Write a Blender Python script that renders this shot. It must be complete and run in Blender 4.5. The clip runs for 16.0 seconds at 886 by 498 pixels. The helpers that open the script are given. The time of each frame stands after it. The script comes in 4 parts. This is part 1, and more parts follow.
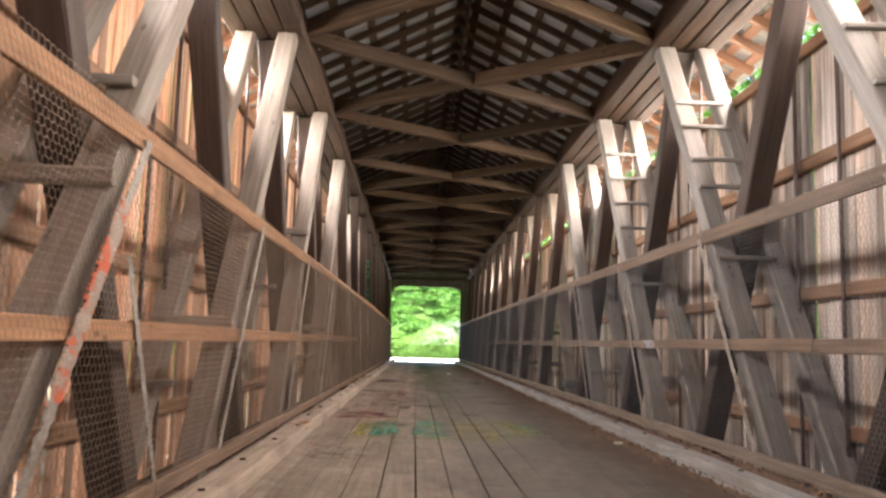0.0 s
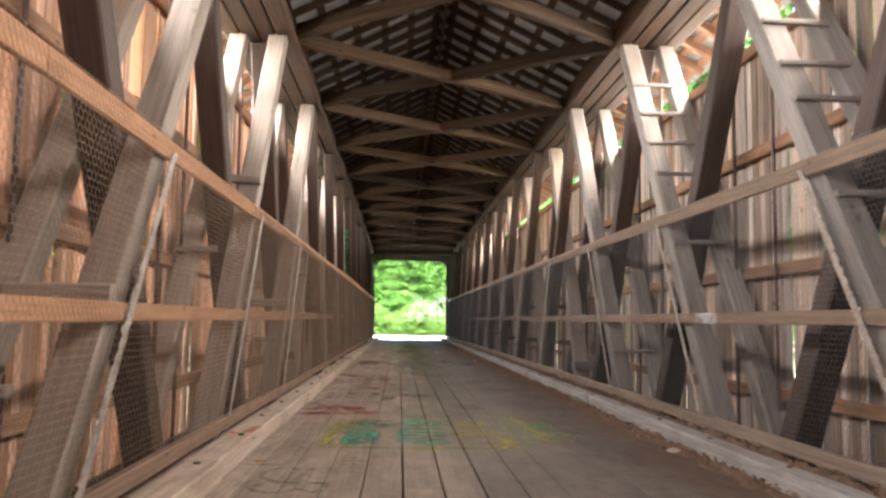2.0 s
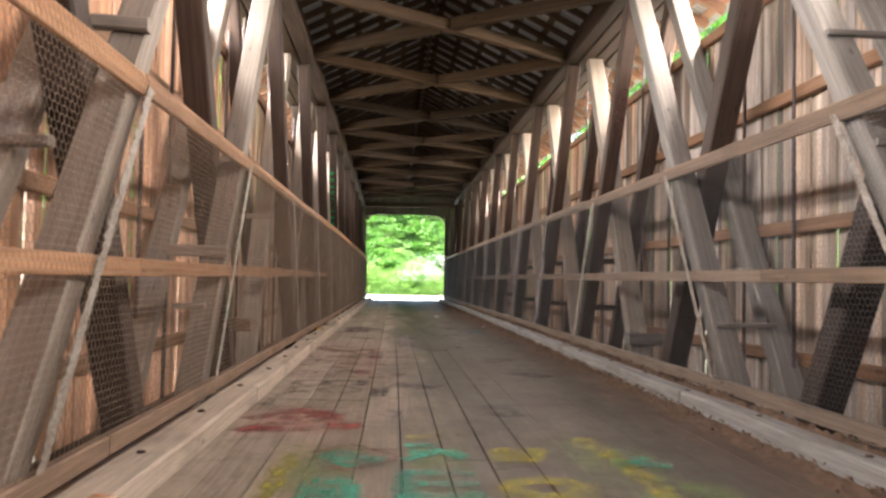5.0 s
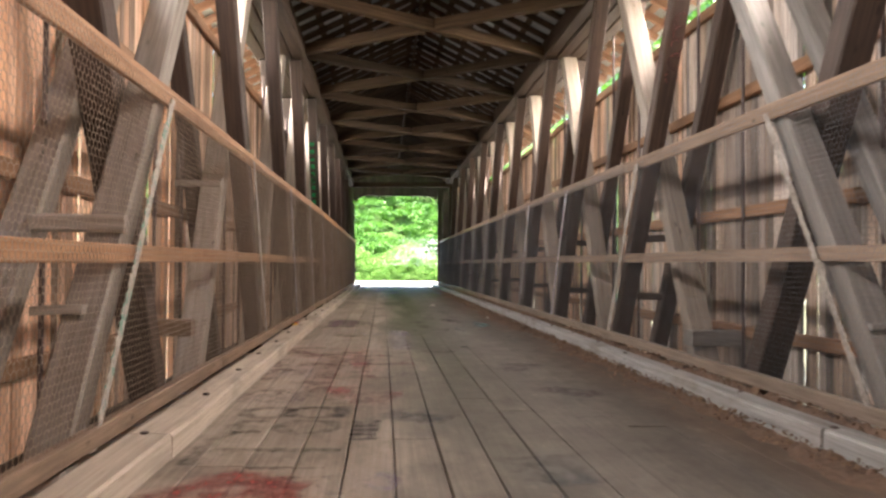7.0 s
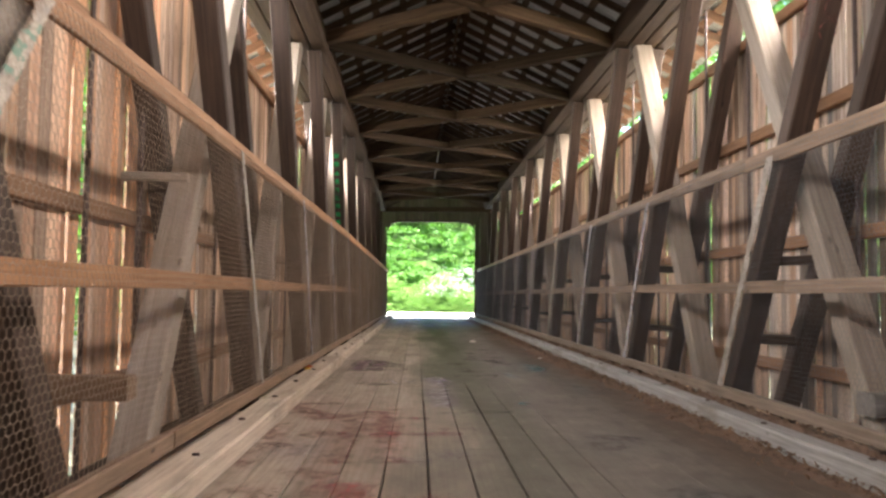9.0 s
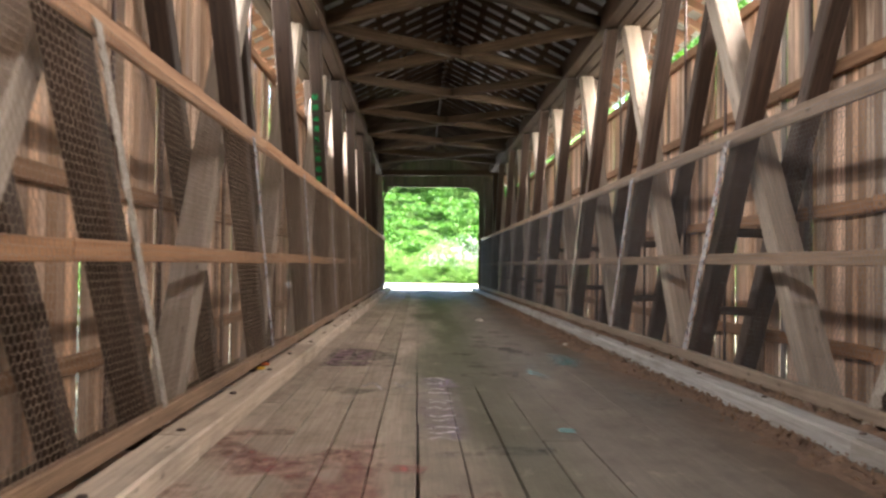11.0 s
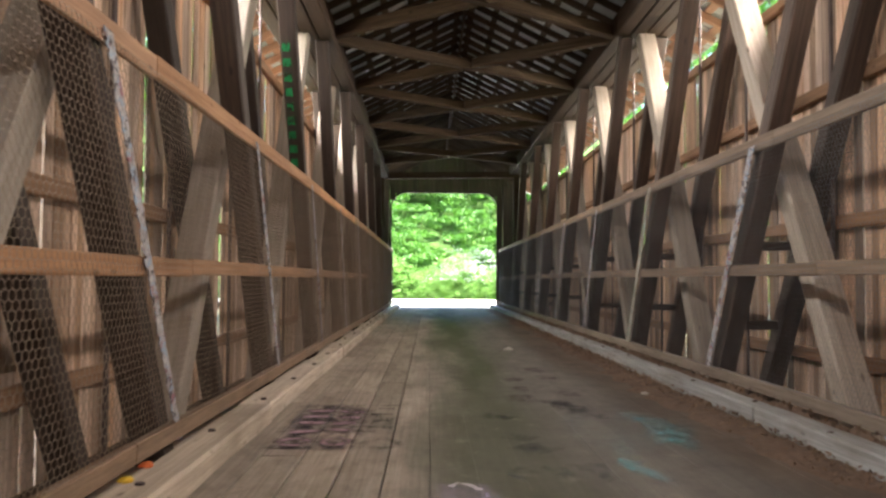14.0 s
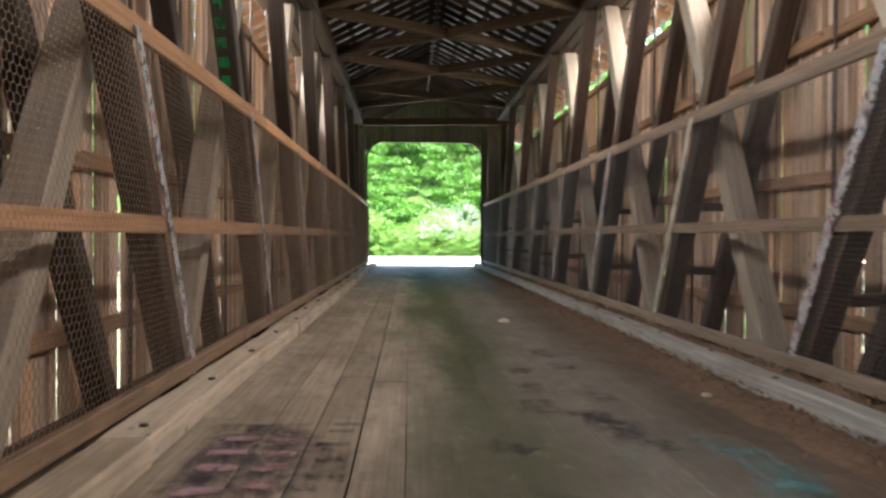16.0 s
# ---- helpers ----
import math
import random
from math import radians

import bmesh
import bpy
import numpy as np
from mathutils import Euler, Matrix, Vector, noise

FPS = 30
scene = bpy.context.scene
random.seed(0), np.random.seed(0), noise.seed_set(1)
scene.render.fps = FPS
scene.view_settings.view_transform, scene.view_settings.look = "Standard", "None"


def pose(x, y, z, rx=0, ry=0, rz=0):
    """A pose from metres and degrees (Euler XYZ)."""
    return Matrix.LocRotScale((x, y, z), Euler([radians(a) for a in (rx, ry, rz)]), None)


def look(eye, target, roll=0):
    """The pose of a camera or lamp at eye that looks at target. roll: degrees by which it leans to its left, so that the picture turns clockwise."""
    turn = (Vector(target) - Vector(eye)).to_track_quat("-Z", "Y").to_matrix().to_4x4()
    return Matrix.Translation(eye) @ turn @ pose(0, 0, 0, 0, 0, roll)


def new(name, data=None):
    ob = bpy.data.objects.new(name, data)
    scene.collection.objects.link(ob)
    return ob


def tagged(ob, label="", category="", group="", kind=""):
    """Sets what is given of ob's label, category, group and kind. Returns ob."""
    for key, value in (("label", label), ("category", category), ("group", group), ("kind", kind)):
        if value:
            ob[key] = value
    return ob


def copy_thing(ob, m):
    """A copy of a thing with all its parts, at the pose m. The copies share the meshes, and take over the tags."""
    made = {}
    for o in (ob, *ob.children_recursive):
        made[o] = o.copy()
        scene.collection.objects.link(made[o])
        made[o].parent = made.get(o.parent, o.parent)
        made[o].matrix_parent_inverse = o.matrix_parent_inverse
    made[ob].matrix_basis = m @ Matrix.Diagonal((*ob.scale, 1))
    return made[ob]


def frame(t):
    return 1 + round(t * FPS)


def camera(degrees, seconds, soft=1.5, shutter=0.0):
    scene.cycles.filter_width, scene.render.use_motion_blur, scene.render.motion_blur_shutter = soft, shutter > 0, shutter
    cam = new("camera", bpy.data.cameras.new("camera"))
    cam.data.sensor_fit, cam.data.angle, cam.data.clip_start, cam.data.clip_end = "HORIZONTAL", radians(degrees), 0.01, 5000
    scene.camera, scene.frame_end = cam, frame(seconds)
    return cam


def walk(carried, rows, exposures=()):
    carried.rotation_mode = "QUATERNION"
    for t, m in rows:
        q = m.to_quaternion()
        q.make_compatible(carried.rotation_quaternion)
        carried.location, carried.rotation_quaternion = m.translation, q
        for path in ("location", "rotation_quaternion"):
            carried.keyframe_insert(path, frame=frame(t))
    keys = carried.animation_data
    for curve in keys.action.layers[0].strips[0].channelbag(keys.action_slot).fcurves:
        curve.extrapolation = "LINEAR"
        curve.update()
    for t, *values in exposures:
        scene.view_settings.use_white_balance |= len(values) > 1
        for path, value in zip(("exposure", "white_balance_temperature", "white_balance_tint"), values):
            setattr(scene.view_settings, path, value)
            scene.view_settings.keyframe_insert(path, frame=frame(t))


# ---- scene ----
cam = camera(58.0, 16.0, soft=2.6, shutter=0.5)
PATH = [
    (0, (-0.573, 2.59, 0.89), (-0.51, 4.574, 1.129), 1.6),
    (0.5, (-0.583, 3.051, 0.868), (-0.498, 5.035, 1.105), 2.1),
    (1, (-0.58, 3.576, 0.894), (-0.509, 5.561, 1.128), 1.1),
    (1.5, (-0.581, 4.071, 0.893), (-0.459, 6.055, 1.109), 1.8),
    (2, (-0.579, 4.584, 0.899), (-0.473, 6.573, 1.081), 0.9),
    (2.5, (-0.591, 5.113, 0.874), (-0.464, 7.106, 0.995), 1.9),
    (3, (-0.592, 5.637, 0.885), (-0.51, 7.635, 0.934), -0.2),
    (3.5, (-0.596, 6.111, 0.884), (-0.458, 8.103, 0.989), 1.0),
    (4, (-0.573, 6.652, 0.883), (-0.428, 8.645, 0.958), 0.2),
    (4.5, (-0.598, 7.122, 0.878), (-0.49, 9.117, 0.971), 0.7),
    (4.7, (-0.599, 7.328, 0.883), (-0.48, 9.323, 0.962), 1.0),
    (6.8, (-0.593, 9.482, 0.9), (-0.448, 11.474, 1.018), 0.8),
    (7, (-0.595, 9.695, 0.889), (-0.447, 11.689, 0.932), 0.4),
    (7.5, (-0.583, 10.173, 0.904), (-0.525, 12.172, 0.959), 0.6),
    (8, (-0.61, 10.685, 0.892), (-0.487, 12.68, 0.945), 1.1),
    (8.5, (-0.605, 11.205, 0.909), (-0.53, 13.203, 0.973), -0.1),
    (8.7, (-0.611, 11.42, 0.885), (-0.542, 13.416, 1.004), 0.6),
    (10.8, (-0.553, 13.744, 0.917), (-0.497, 15.742, 0.98), 1.0),
    (11, (-0.549, 13.979, 0.912), (-0.487, 15.978, 0.956), 0.7),
    (11.5, (-0.536, 14.544, 0.885), (-0.436, 16.542, 0.908), -0.2),
    (12, (-0.554, 15.008, 0.885), (-0.456, 17.004, 0.973), 0.4),
    (12.5, (-0.531, 15.494, 0.899), (-0.417, 17.49, 0.948), -0.5),
    (13, (-0.556, 15.964, 0.902), (-0.478, 17.959, 1.018), 1.0),
    (13.5, (-0.568, 16.449, 0.894), (-0.479, 18.447, 0.941), 0.4),
    (14, (-0.554, 16.908, 0.908), (-0.52, 18.907, 0.988), 0.4),
    (14.5, (-0.574, 17.376, 0.894), (-0.456, 19.372, 0.93), 0.6),
    (15, (-0.551, 17.858, 0.898), (-0.442, 19.854, 0.933), 0.9),
    (15.5, (-0.559, 18.34, 0.894), (-0.41, 20.334, 0.844), 0.1),
    (16, (-0.534, 18.831, 0.918), (-0.449, 20.829, 0.889), 0.3),
]
walk(cam, [(t, look(eye, target, roll)) for t, eye, target, roll in PATH],
     [(0, 3.53, 6500, 14), (4, 3.67, 6400, 13), (8, 3.76, 6400, 12), (12, 3.73, 6350, 10), (16, 3.53, 6270, 8)])


# ---- sky and sun ----
SUN_ELEVATION, SUN_TURN = 76.0, 179.0
world = bpy.data.worlds.new("sky")
scene.world = world
world.use_nodes = True
sky = world.node_tree.nodes.new("ShaderNodeTexSky")
sky.sky_type, sky.sun_disc = "NISHITA", False
sky.sun_elevation, sky.sun_rotation = radians(SUN_ELEVATION), radians(SUN_TURN)
sky.dust_density = 2.5
world.node_tree.links.new(sky.outputs[0], world.node_tree.nodes["Background"].inputs[0])
world.node_tree.nodes["Background"].inputs[1].default_value = 0.15
lamp = bpy.data.lights.new("sun", "SUN")
lamp.energy, lamp.angle, lamp.color = 3.2, radians(0.6), (1.0, 0.95, 0.86)
sun = new("sun", lamp)
a, e = radians(SUN_TURN), radians(SUN_ELEVATION)
sun.matrix_world = look((60 * math.sin(a) * math.cos(e), 60 * math.cos(a) * math.cos(e), 60 * math.sin(e)), (0, 0, 0))

# sky light that comes in through the open strip under each eave, weaker where trees shade the far half
# the upper strip looks down on the deck, the lower one across to the other wall
for side, y, size, down, across, dx, dz in ((-1, 7.0, 18.0, 76, 36, 0.85, -0.64), (1, 7.0, 18.0, 84, 48, 0.85, -0.64), (-1, 24.9, 17.5, 58, 17, 0.55, -0.84), (1, 24.9, 17.5, 60, 4, 0.5, -0.86)):
    for power, x, z, dx, dz, high in ((down, 2.76, 3.88, dx, dz, 0.2), (across, 2.6, 3.42, 1.0, -0.7, 0.07)):
        strip = bpy.data.lights.new("eave_daylight", "AREA")
        strip.shape, strip.size, strip.size_y = "RECTANGLE", size, high
        # the sunlit red eave warms one side
        strip.energy, strip.color = power, (1.0, 0.91, 0.82) if side < 0 else (1.0, 0.87, 0.75)
        ob = new("eave_daylight", strip)
        ob.matrix_world = look((side * x, y, z), (side * (x - dx), y, z + dz))

# ---- plan, in metres ----
Y_NEAR, Y_FAR = -12.4, 44.0          # the two portals
TRUSS_NEAR, TRUSS_FAR = -6.7, 39.8   # the ends of the trusses
RAIL_FAR = 43.7                      # the ends of the rails and netting
FACE = 1.85                          # inner face of the trusses
SIDE_X = 2.47                        # siding
SIDING_TOP = 3.34
RAIL_TOP = {-1: 1.83, 1: 1.89}


def rail_top(s, y):
    """Height of the top rail's middle; the bridge is slightly cambered."""
    y = min(max(y, 0.0), 26.0)
    return 1.78 + 0.0075 * (y - 7.6) if s < 0 else 1.84 + 0.005 * (y - 7.5)


def rail_mid(s, y):
    y = min(max(y, 0.0), 26.0)
    return 0.93 + 0.0035 * (y - 7.0) if s < 0 else 0.96 + 0.0035 * (y - 7.5)


CHORD = {-1: 3.87, 1: 3.99}
ROOF_SLOPE, EAVE_X, RIDGE_Z = 0.5, 2.97, 5.44


# ---- materials ----
def nodes_of(name):
    m = bpy.data.materials.new(name)
    m.use_nodes = True
    nt = m.node_tree
    return m, nt, nt.nodes["Principled BSDF"]


def mathn(nt, op, a, b=None):
    n = nt.nodes.new("ShaderNodeMath")
    n.operation = op
    for i, v in enumerate((a, b)):
        if v is None:
            continue
        if isinstance(v, (int, float)):
            n.inputs[i].default_value = v
        else:
            nt.links.new(v, n.inputs[i])
    return n.outputs[0]


def mixn(nt, fac, a, b, blend="MIX"):
    n = nt.nodes.new("ShaderNodeMix")
    n.data_type, n.blend_type = "RGBA", blend
    for sock, v in ((n.inputs["Factor"], fac), (n.inputs["A"], a), (n.inputs["B"], b)):
        if isinstance(v, (int, float)):
            sock.default_value = v
        elif isinstance(v, tuple):
            sock.default_value = (*v, 1)
        else:
            nt.links.new(v, sock)
    return n.outputs["Result"]


def rampn(nt, v, lo, hi):
    n = nt.nodes.new("ShaderNodeMapRange")
    n.inputs["From Min"].default_value, n.inputs["From Max"].default_value = lo, hi
    nt.links.new(v, n.inputs["Value"])
    return n.outputs[0]


def noisen(nt, vec, scale, detail=4.0, rough=0.6):
    n = nt.nodes.new("ShaderNodeTexNoise")
    n.inputs["Scale"].default_value, n.inputs["Detail"].default_value, n.inputs["Roughness"].default_value = scale, detail, rough
    nt.links.new(vec, n.inputs["Vector"])
    return n.outputs["Fac"]


def coords(nt, scale=(1, 1, 1), world_space=False, shift=True):
    """Object coordinates, stretched, and shifted from piece to piece."""
    if world_space:
        src = nt.nodes.new("ShaderNodeNewGeometry").outputs["Position"]
    else:
        src = nt.nodes.new("ShaderNodeTexCoord").outputs["Object"]
    mp = nt.nodes.new("ShaderNodeMapping")
    mp.inputs["Scale"].default_value = scale
    nt.links.new(src, mp.inputs["Vector"])
    out = mp.outputs[0]
    if shift:
        info = nt.nodes.new("ShaderNodeObjectInfo")
        add = nt.nodes.new("ShaderNodeVectorMath")
        add.operation = "ADD"
        comb = nt.nodes.new("ShaderNodeCombineXYZ")
        nt.links.new(mathn(nt, "MULTIPLY", info.outputs["Random"], 37.0), comb.inputs[0])
        nt.links.new(mathn(nt, "MULTIPLY", info.outputs["Random"], 91.0), comb.inputs[2])
        nt.links.new(out, add.inputs[0])
        nt.links.new(comb.outputs[0], add.inputs[1])
        out = add.outputs[0]
    return out


def wood(name, dark, light, stain=(0.05, 0.035, 0.025), stain_amount=0.5, rough=0.75, spread=0.35, bump=0.35, sheen=0.3, grey=0.15):
    """Weathered sawn timber with its grain along the piece."""
    m, nt, bsdf = nodes_of(name)
    grain = noisen(nt, coords(nt, (26, 26, 0.9)), 1.6, 6, 0.65)
    fine = noisen(nt, coords(nt, (120, 120, 3)), 1.5, 3, 0.6)
    blot = noisen(nt, coords(nt, (1, 1, 0.35)), 2.6, 5, 0.65)
    col = mixn(nt, rampn(nt, grain, 0.3, 0.7), dark, light)
    crack = rampn(nt, fine, 0.62, 0.72)
    col = mixn(nt, mathn(nt, "MULTIPLY", crack, 0.45), col, tuple(0.4 * v for v in dark))
    col = mixn(nt, mathn(nt, "MULTIPLY", rampn(nt, blot, 0.5, 0.72), stain_amount), col, stain)
    knots = nt.nodes.new("ShaderNodeTexVoronoi")
    knots.inputs["Scale"].default_value = 1.0
    nt.links.new(coords(nt, (8, 8, 3.2)), knots.inputs["Vector"])
    col = mixn(nt, mathn(nt, "MULTIPLY", rampn(nt, knots.outputs["Distance"], 0.13, 0.05), 0.7), col, tuple(0.35 * v for v in dark))
    info = nt.nodes.new("ShaderNodeObjectInfo")
    hsv = nt.nodes.new("ShaderNodeHueSaturation")
    nt.links.new(col, hsv.inputs["Color"])
    nt.links.new(mathn(nt, "ADD", mathn(nt, "MULTIPLY", info.outputs["Random"], 2 * spread), 1 - spread), hsv.inputs["Value"])
    other = mathn(nt, "FRACT", mathn(nt, "MULTIPLY", info.outputs["Random"], 17.3))
    nt.links.new(mathn(nt, "ADD", mathn(nt, "MULTIPLY", other, grey), 1 - grey), hsv.inputs["Saturation"])
    nt.links.new(hsv.outputs[0], bsdf.inputs["Base Color"])
    bsdf.inputs["Roughness"].default_value = rough
    bsdf.inputs["Specular IOR Level"].default_value = sheen
    b = nt.nodes.new("ShaderNodeBump")
    b.inputs["Strength"].default_value, b.inputs["Distance"].default_value = bump, 0.01
    nt.links.new(mathn(nt, "ADD", grain, mathn(nt, "MULTIPLY", fine, 0.6)), b.inputs["Height"])
    nt.links.new(b.outputs[0], bsdf.inputs["Normal"])
    return m


M_SIDING = wood("siding_board_wood", (0.38, 0.175, 0.088), (0.84, 0.49, 0.285), (0.1, 0.045, 0.03), 0.45, spread=0.5, grey=0.25)
M_SIDING_GREY = wood("greyed_siding_board_wood", (0.22, 0.14, 0.092), (0.6, 0.47, 0.365), (0.1, 0.06, 0.045), 0.55, spread=0.6, grey=0.6)
M_SIDING_BROWN = wood("brown_siding_board_wood", (0.27, 0.15, 0.085), (0.66, 0.43, 0.28), (0.1, 0.055, 0.04), 0.5, spread=0.55, grey=0.35)
M_GIRT = wood("girt_wood", (0.17, 0.085, 0.042), (0.33, 0.185, 0.1), spread=0.2)
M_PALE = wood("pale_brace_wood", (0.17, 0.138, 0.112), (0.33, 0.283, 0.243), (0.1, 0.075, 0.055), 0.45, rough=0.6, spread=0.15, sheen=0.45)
# brighter copy of the pale wood: light on the far counter braces, as colour
M_PALE_LIT = wood("clean_pale_brace_wood", (0.25, 0.2, 0.16), (0.45, 0.38, 0.315), (0.15, 0.115, 0.09), 0.4, rough=0.6, spread=0.15, sheen=0.4)
# lighter copy of the dark brace wood, with the eave light in its colour
M_DARK_LIT = wood("brown_brace_wood", (0.036, 0.021, 0.0145), (0.1, 0.06, 0.042), (0.024, 0.016, 0.012), 0.5, rough=0.65, spread=0.25, sheen=0.4)
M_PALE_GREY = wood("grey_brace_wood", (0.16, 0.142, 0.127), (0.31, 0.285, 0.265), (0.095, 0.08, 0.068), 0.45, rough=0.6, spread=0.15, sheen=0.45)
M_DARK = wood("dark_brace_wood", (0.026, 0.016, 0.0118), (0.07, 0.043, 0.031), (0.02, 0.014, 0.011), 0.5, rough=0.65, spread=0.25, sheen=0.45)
M_RAIL = wood("guard_rail_wood", (0.3, 0.14, 0.062), (0.55, 0.295, 0.145), (0.15, 0.085, 0.05), 0.4, spread=0.18)
M_RAIL_GREY = wood("greyed_guard_rail_wood", (0.17, 0.115, 0.078), (0.33, 0.235, 0.165), (0.1, 0.075, 0.055), 0.45, spread=0.2)
# chords and lateral timbers: the shade up there is darkened into their colours
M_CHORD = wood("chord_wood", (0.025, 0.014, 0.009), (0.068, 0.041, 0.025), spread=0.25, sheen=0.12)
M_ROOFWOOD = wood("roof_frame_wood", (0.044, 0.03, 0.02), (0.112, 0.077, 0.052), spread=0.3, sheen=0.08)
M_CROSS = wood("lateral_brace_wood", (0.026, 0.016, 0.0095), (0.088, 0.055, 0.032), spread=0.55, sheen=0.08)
M_CURB = wood("curb_wood", (0.36, 0.29, 0.225), (0.58, 0.485, 0.39), (0.17, 0.13, 0.1), 0.6, spread=0.12)
M_CURB_GREY = wood("grey_curb_wood", (0.19, 0.185, 0.18), (0.38, 0.375, 0.37), (0.13, 0.1, 0.075), 0.75, spread=0.1)
M_RED = wood("red_painted_wood", (0.27, 0.13, 0.085), (0.42, 0.24, 0.17), spread=0.1)
M_BOTTOM = wood("grey_bottom_board_wood", (0.13, 0.1, 0.075), (0.25, 0.2, 0.16), spread=0.15)
M_BOTTOM_BROWN = wood("brown_bottom_board_wood", (0.13, 0.082, 0.052), (0.27, 0.18, 0.12), spread=0.15)
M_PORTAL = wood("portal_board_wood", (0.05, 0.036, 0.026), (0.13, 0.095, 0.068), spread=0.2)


def deck_material():
    """Deck planks: worn grey-brown wood, dusty towards one side, with a green reflection painted in."""
    m, nt, bsdf = nodes_of("deck_plank_wood")
    grain = noisen(nt, coords(nt, (30, 30, 0.8)), 1.5, 6, 0.65)
    fine = noisen(nt, coords(nt, (110, 110, 3)), 1.5, 3, 0.6)
    col = mixn(nt, rampn(nt, grain, 0.3, 0.7), (0.265, 0.22, 0.183), (0.43, 0.363, 0.305))
    col = mixn(nt, mathn(nt, "MULTIPLY", rampn(nt, fine, 0.6, 0.72), 0.28), col, (0.08, 0.065, 0.055))
    blot = noisen(nt, coords(nt, (1, 0.5, 1), True, False), 1.7, 5, 0.65)
    col = mixn(nt, mathn(nt, "MULTIPLY", rampn(nt, blot, 0.42, 0.7), 0.42), col, (0.085, 0.066, 0.052))
    info = nt.nodes.new("ShaderNodeObjectInfo")
    hsv = nt.nodes.new("ShaderNodeHueSaturation")
    nt.links.new(col, hsv.inputs["Color"])
    nt.links.new(mathn(nt, "ADD", mathn(nt, "MULTIPLY", info.outputs["Random"], 0.3), 0.85), hsv.inputs["Value"])
    # dust lies thick along one wheel track
    pos = nt.nodes.new("ShaderNodeNewGeometry").outputs["Position"]
    sep = nt.nodes.new("ShaderNodeSeparateXYZ")
    nt.links.new(pos, sep.inputs[0])
    wob = noisen(nt, coords(nt, (1, 0.25, 1), True, False), 1.3, 4, 0.6)
    xx = mathn(nt, "ADD", sep.outputs[0], mathn(nt, "MULTIPLY", mathn(nt, "SUBTRACT", wob, 0.5), 1.2))
    dust = rampn(nt, xx, -0.95, -0.15)
    col = mixn(nt, mathn(nt, "MULTIPLY", dust, 0.8), hsv.outputs[0], mixn(nt, rampn(nt, blot, 0.35, 0.65), (0.088, 0.081, 0.075), (0.06, 0.055, 0.052)))
    # brown dirt trodden in beside the curb
    side = rampn(nt, mathn(nt, "ADD", mathn(nt, "ADD", sep.outputs[0], mathn(nt, "MULTIPLY", rampn(nt, sep.outputs[1], 12.0, 26.0), 0.25)), mathn(nt, "MULTIPLY", mathn(nt, "SUBTRACT", wob, 0.5), 0.7)), 1.04, 1.3)
    col = mixn(nt, mathn(nt, "MULTIPLY", side, 0.8), col, mixn(nt, rampn(nt, blot, 0.35, 0.65), (0.145, 0.1, 0.074), (0.09, 0.064, 0.048)))
    # green reflection of the portal foliage, painted along the middle, stronger towards the far end
    wide = mathn(nt, "SUBTRACT", 1.0, rampn(nt, mathn(nt, "ABSOLUTE", mathn(nt, "ADD", xx, 0.14)), 0.1, 0.58))
    far = rampn(nt, sep.outputs[1], 11.0, 25.0)
    col = mixn(nt, mathn(nt, "MULTIPLY", mathn(nt, "MULTIPLY", wide, far), 0.8), col, (0.03, 0.038, 0.012))
    mott = noisen(nt, coords(nt, (1, 0.6, 1), True, False), 6.5, 7, 0.7)
    col = mixn(nt, mathn(nt, "MULTIPLY", rampn(nt, mott, 0.48, 0.68), 0.36), col, (0.035, 0.03, 0.027))
    col = mixn(nt, mathn(nt, "MULTIPLY", rampn(nt, mott, 0.42, 0.3), 0.3), col, (0.3, 0.25, 0.21))
    nt.links.new(col, bsdf.inputs["Base Color"])
    bsdf.inputs["Roughness"].default_value = 0.68
    bsdf.inputs["Specular IOR Level"].default_value = 0.12
    b = nt.nodes.new("ShaderNodeBump")
    b.inputs["Strength"].default_value, b.inputs["Distance"].default_value = 0.3, 0.008
    nt.links.new(mathn(nt, "ADD", grain, mathn(nt, "MULTIPLY", fine, 0.6)), b.inputs["Height"])
    nt.links.new(b.outputs[0], bsdf.inputs["Normal"])
    return m


M_DECK = deck_material()


def plain(name, a, b, scale=6.0, rough=0.8, metal=0.0, spec=0.3, bump=0.2, island=False):
    m, nt, bsdf = nodes_of(name)
    n1 = noisen(nt, coords(nt, (1, 1, 1), True, False), scale, 6, 0.65)
    n2 = noisen(nt, coords(nt, (1, 1, 1), True, False), scale * 0.13, 4, 0.6)
    fac = rampn(nt, mathn(nt, "ADD", mathn(nt, "MULTIPLY", n1, 0.6), mathn(nt, "MULTIPLY", n2, 0.4)), 0.35, 0.65)
    if island:
        fac = nt.nodes.new("ShaderNodeNewGeometry").outputs["Random Per Island"]
    nt.links.new(mixn(nt, fac, a, b), bsdf.inputs["Base Color"])
    bsdf.inputs["Roughness"].default_value, bsdf.inputs["Metallic"].default_value = rough, metal
    bsdf.inputs["Specular IOR Level"].default_value = spec
    if bump:
        bn = nt.nodes.new("ShaderNodeBump")
        bn.inputs["Strength"].default_value, bn.inputs["Distance"].default_value = bump, 0.02
        nt.links.new(n1, bn.inputs["Height"])
        nt.links.new(bn.outputs[0], bsdf.inputs["Normal"])
    return m


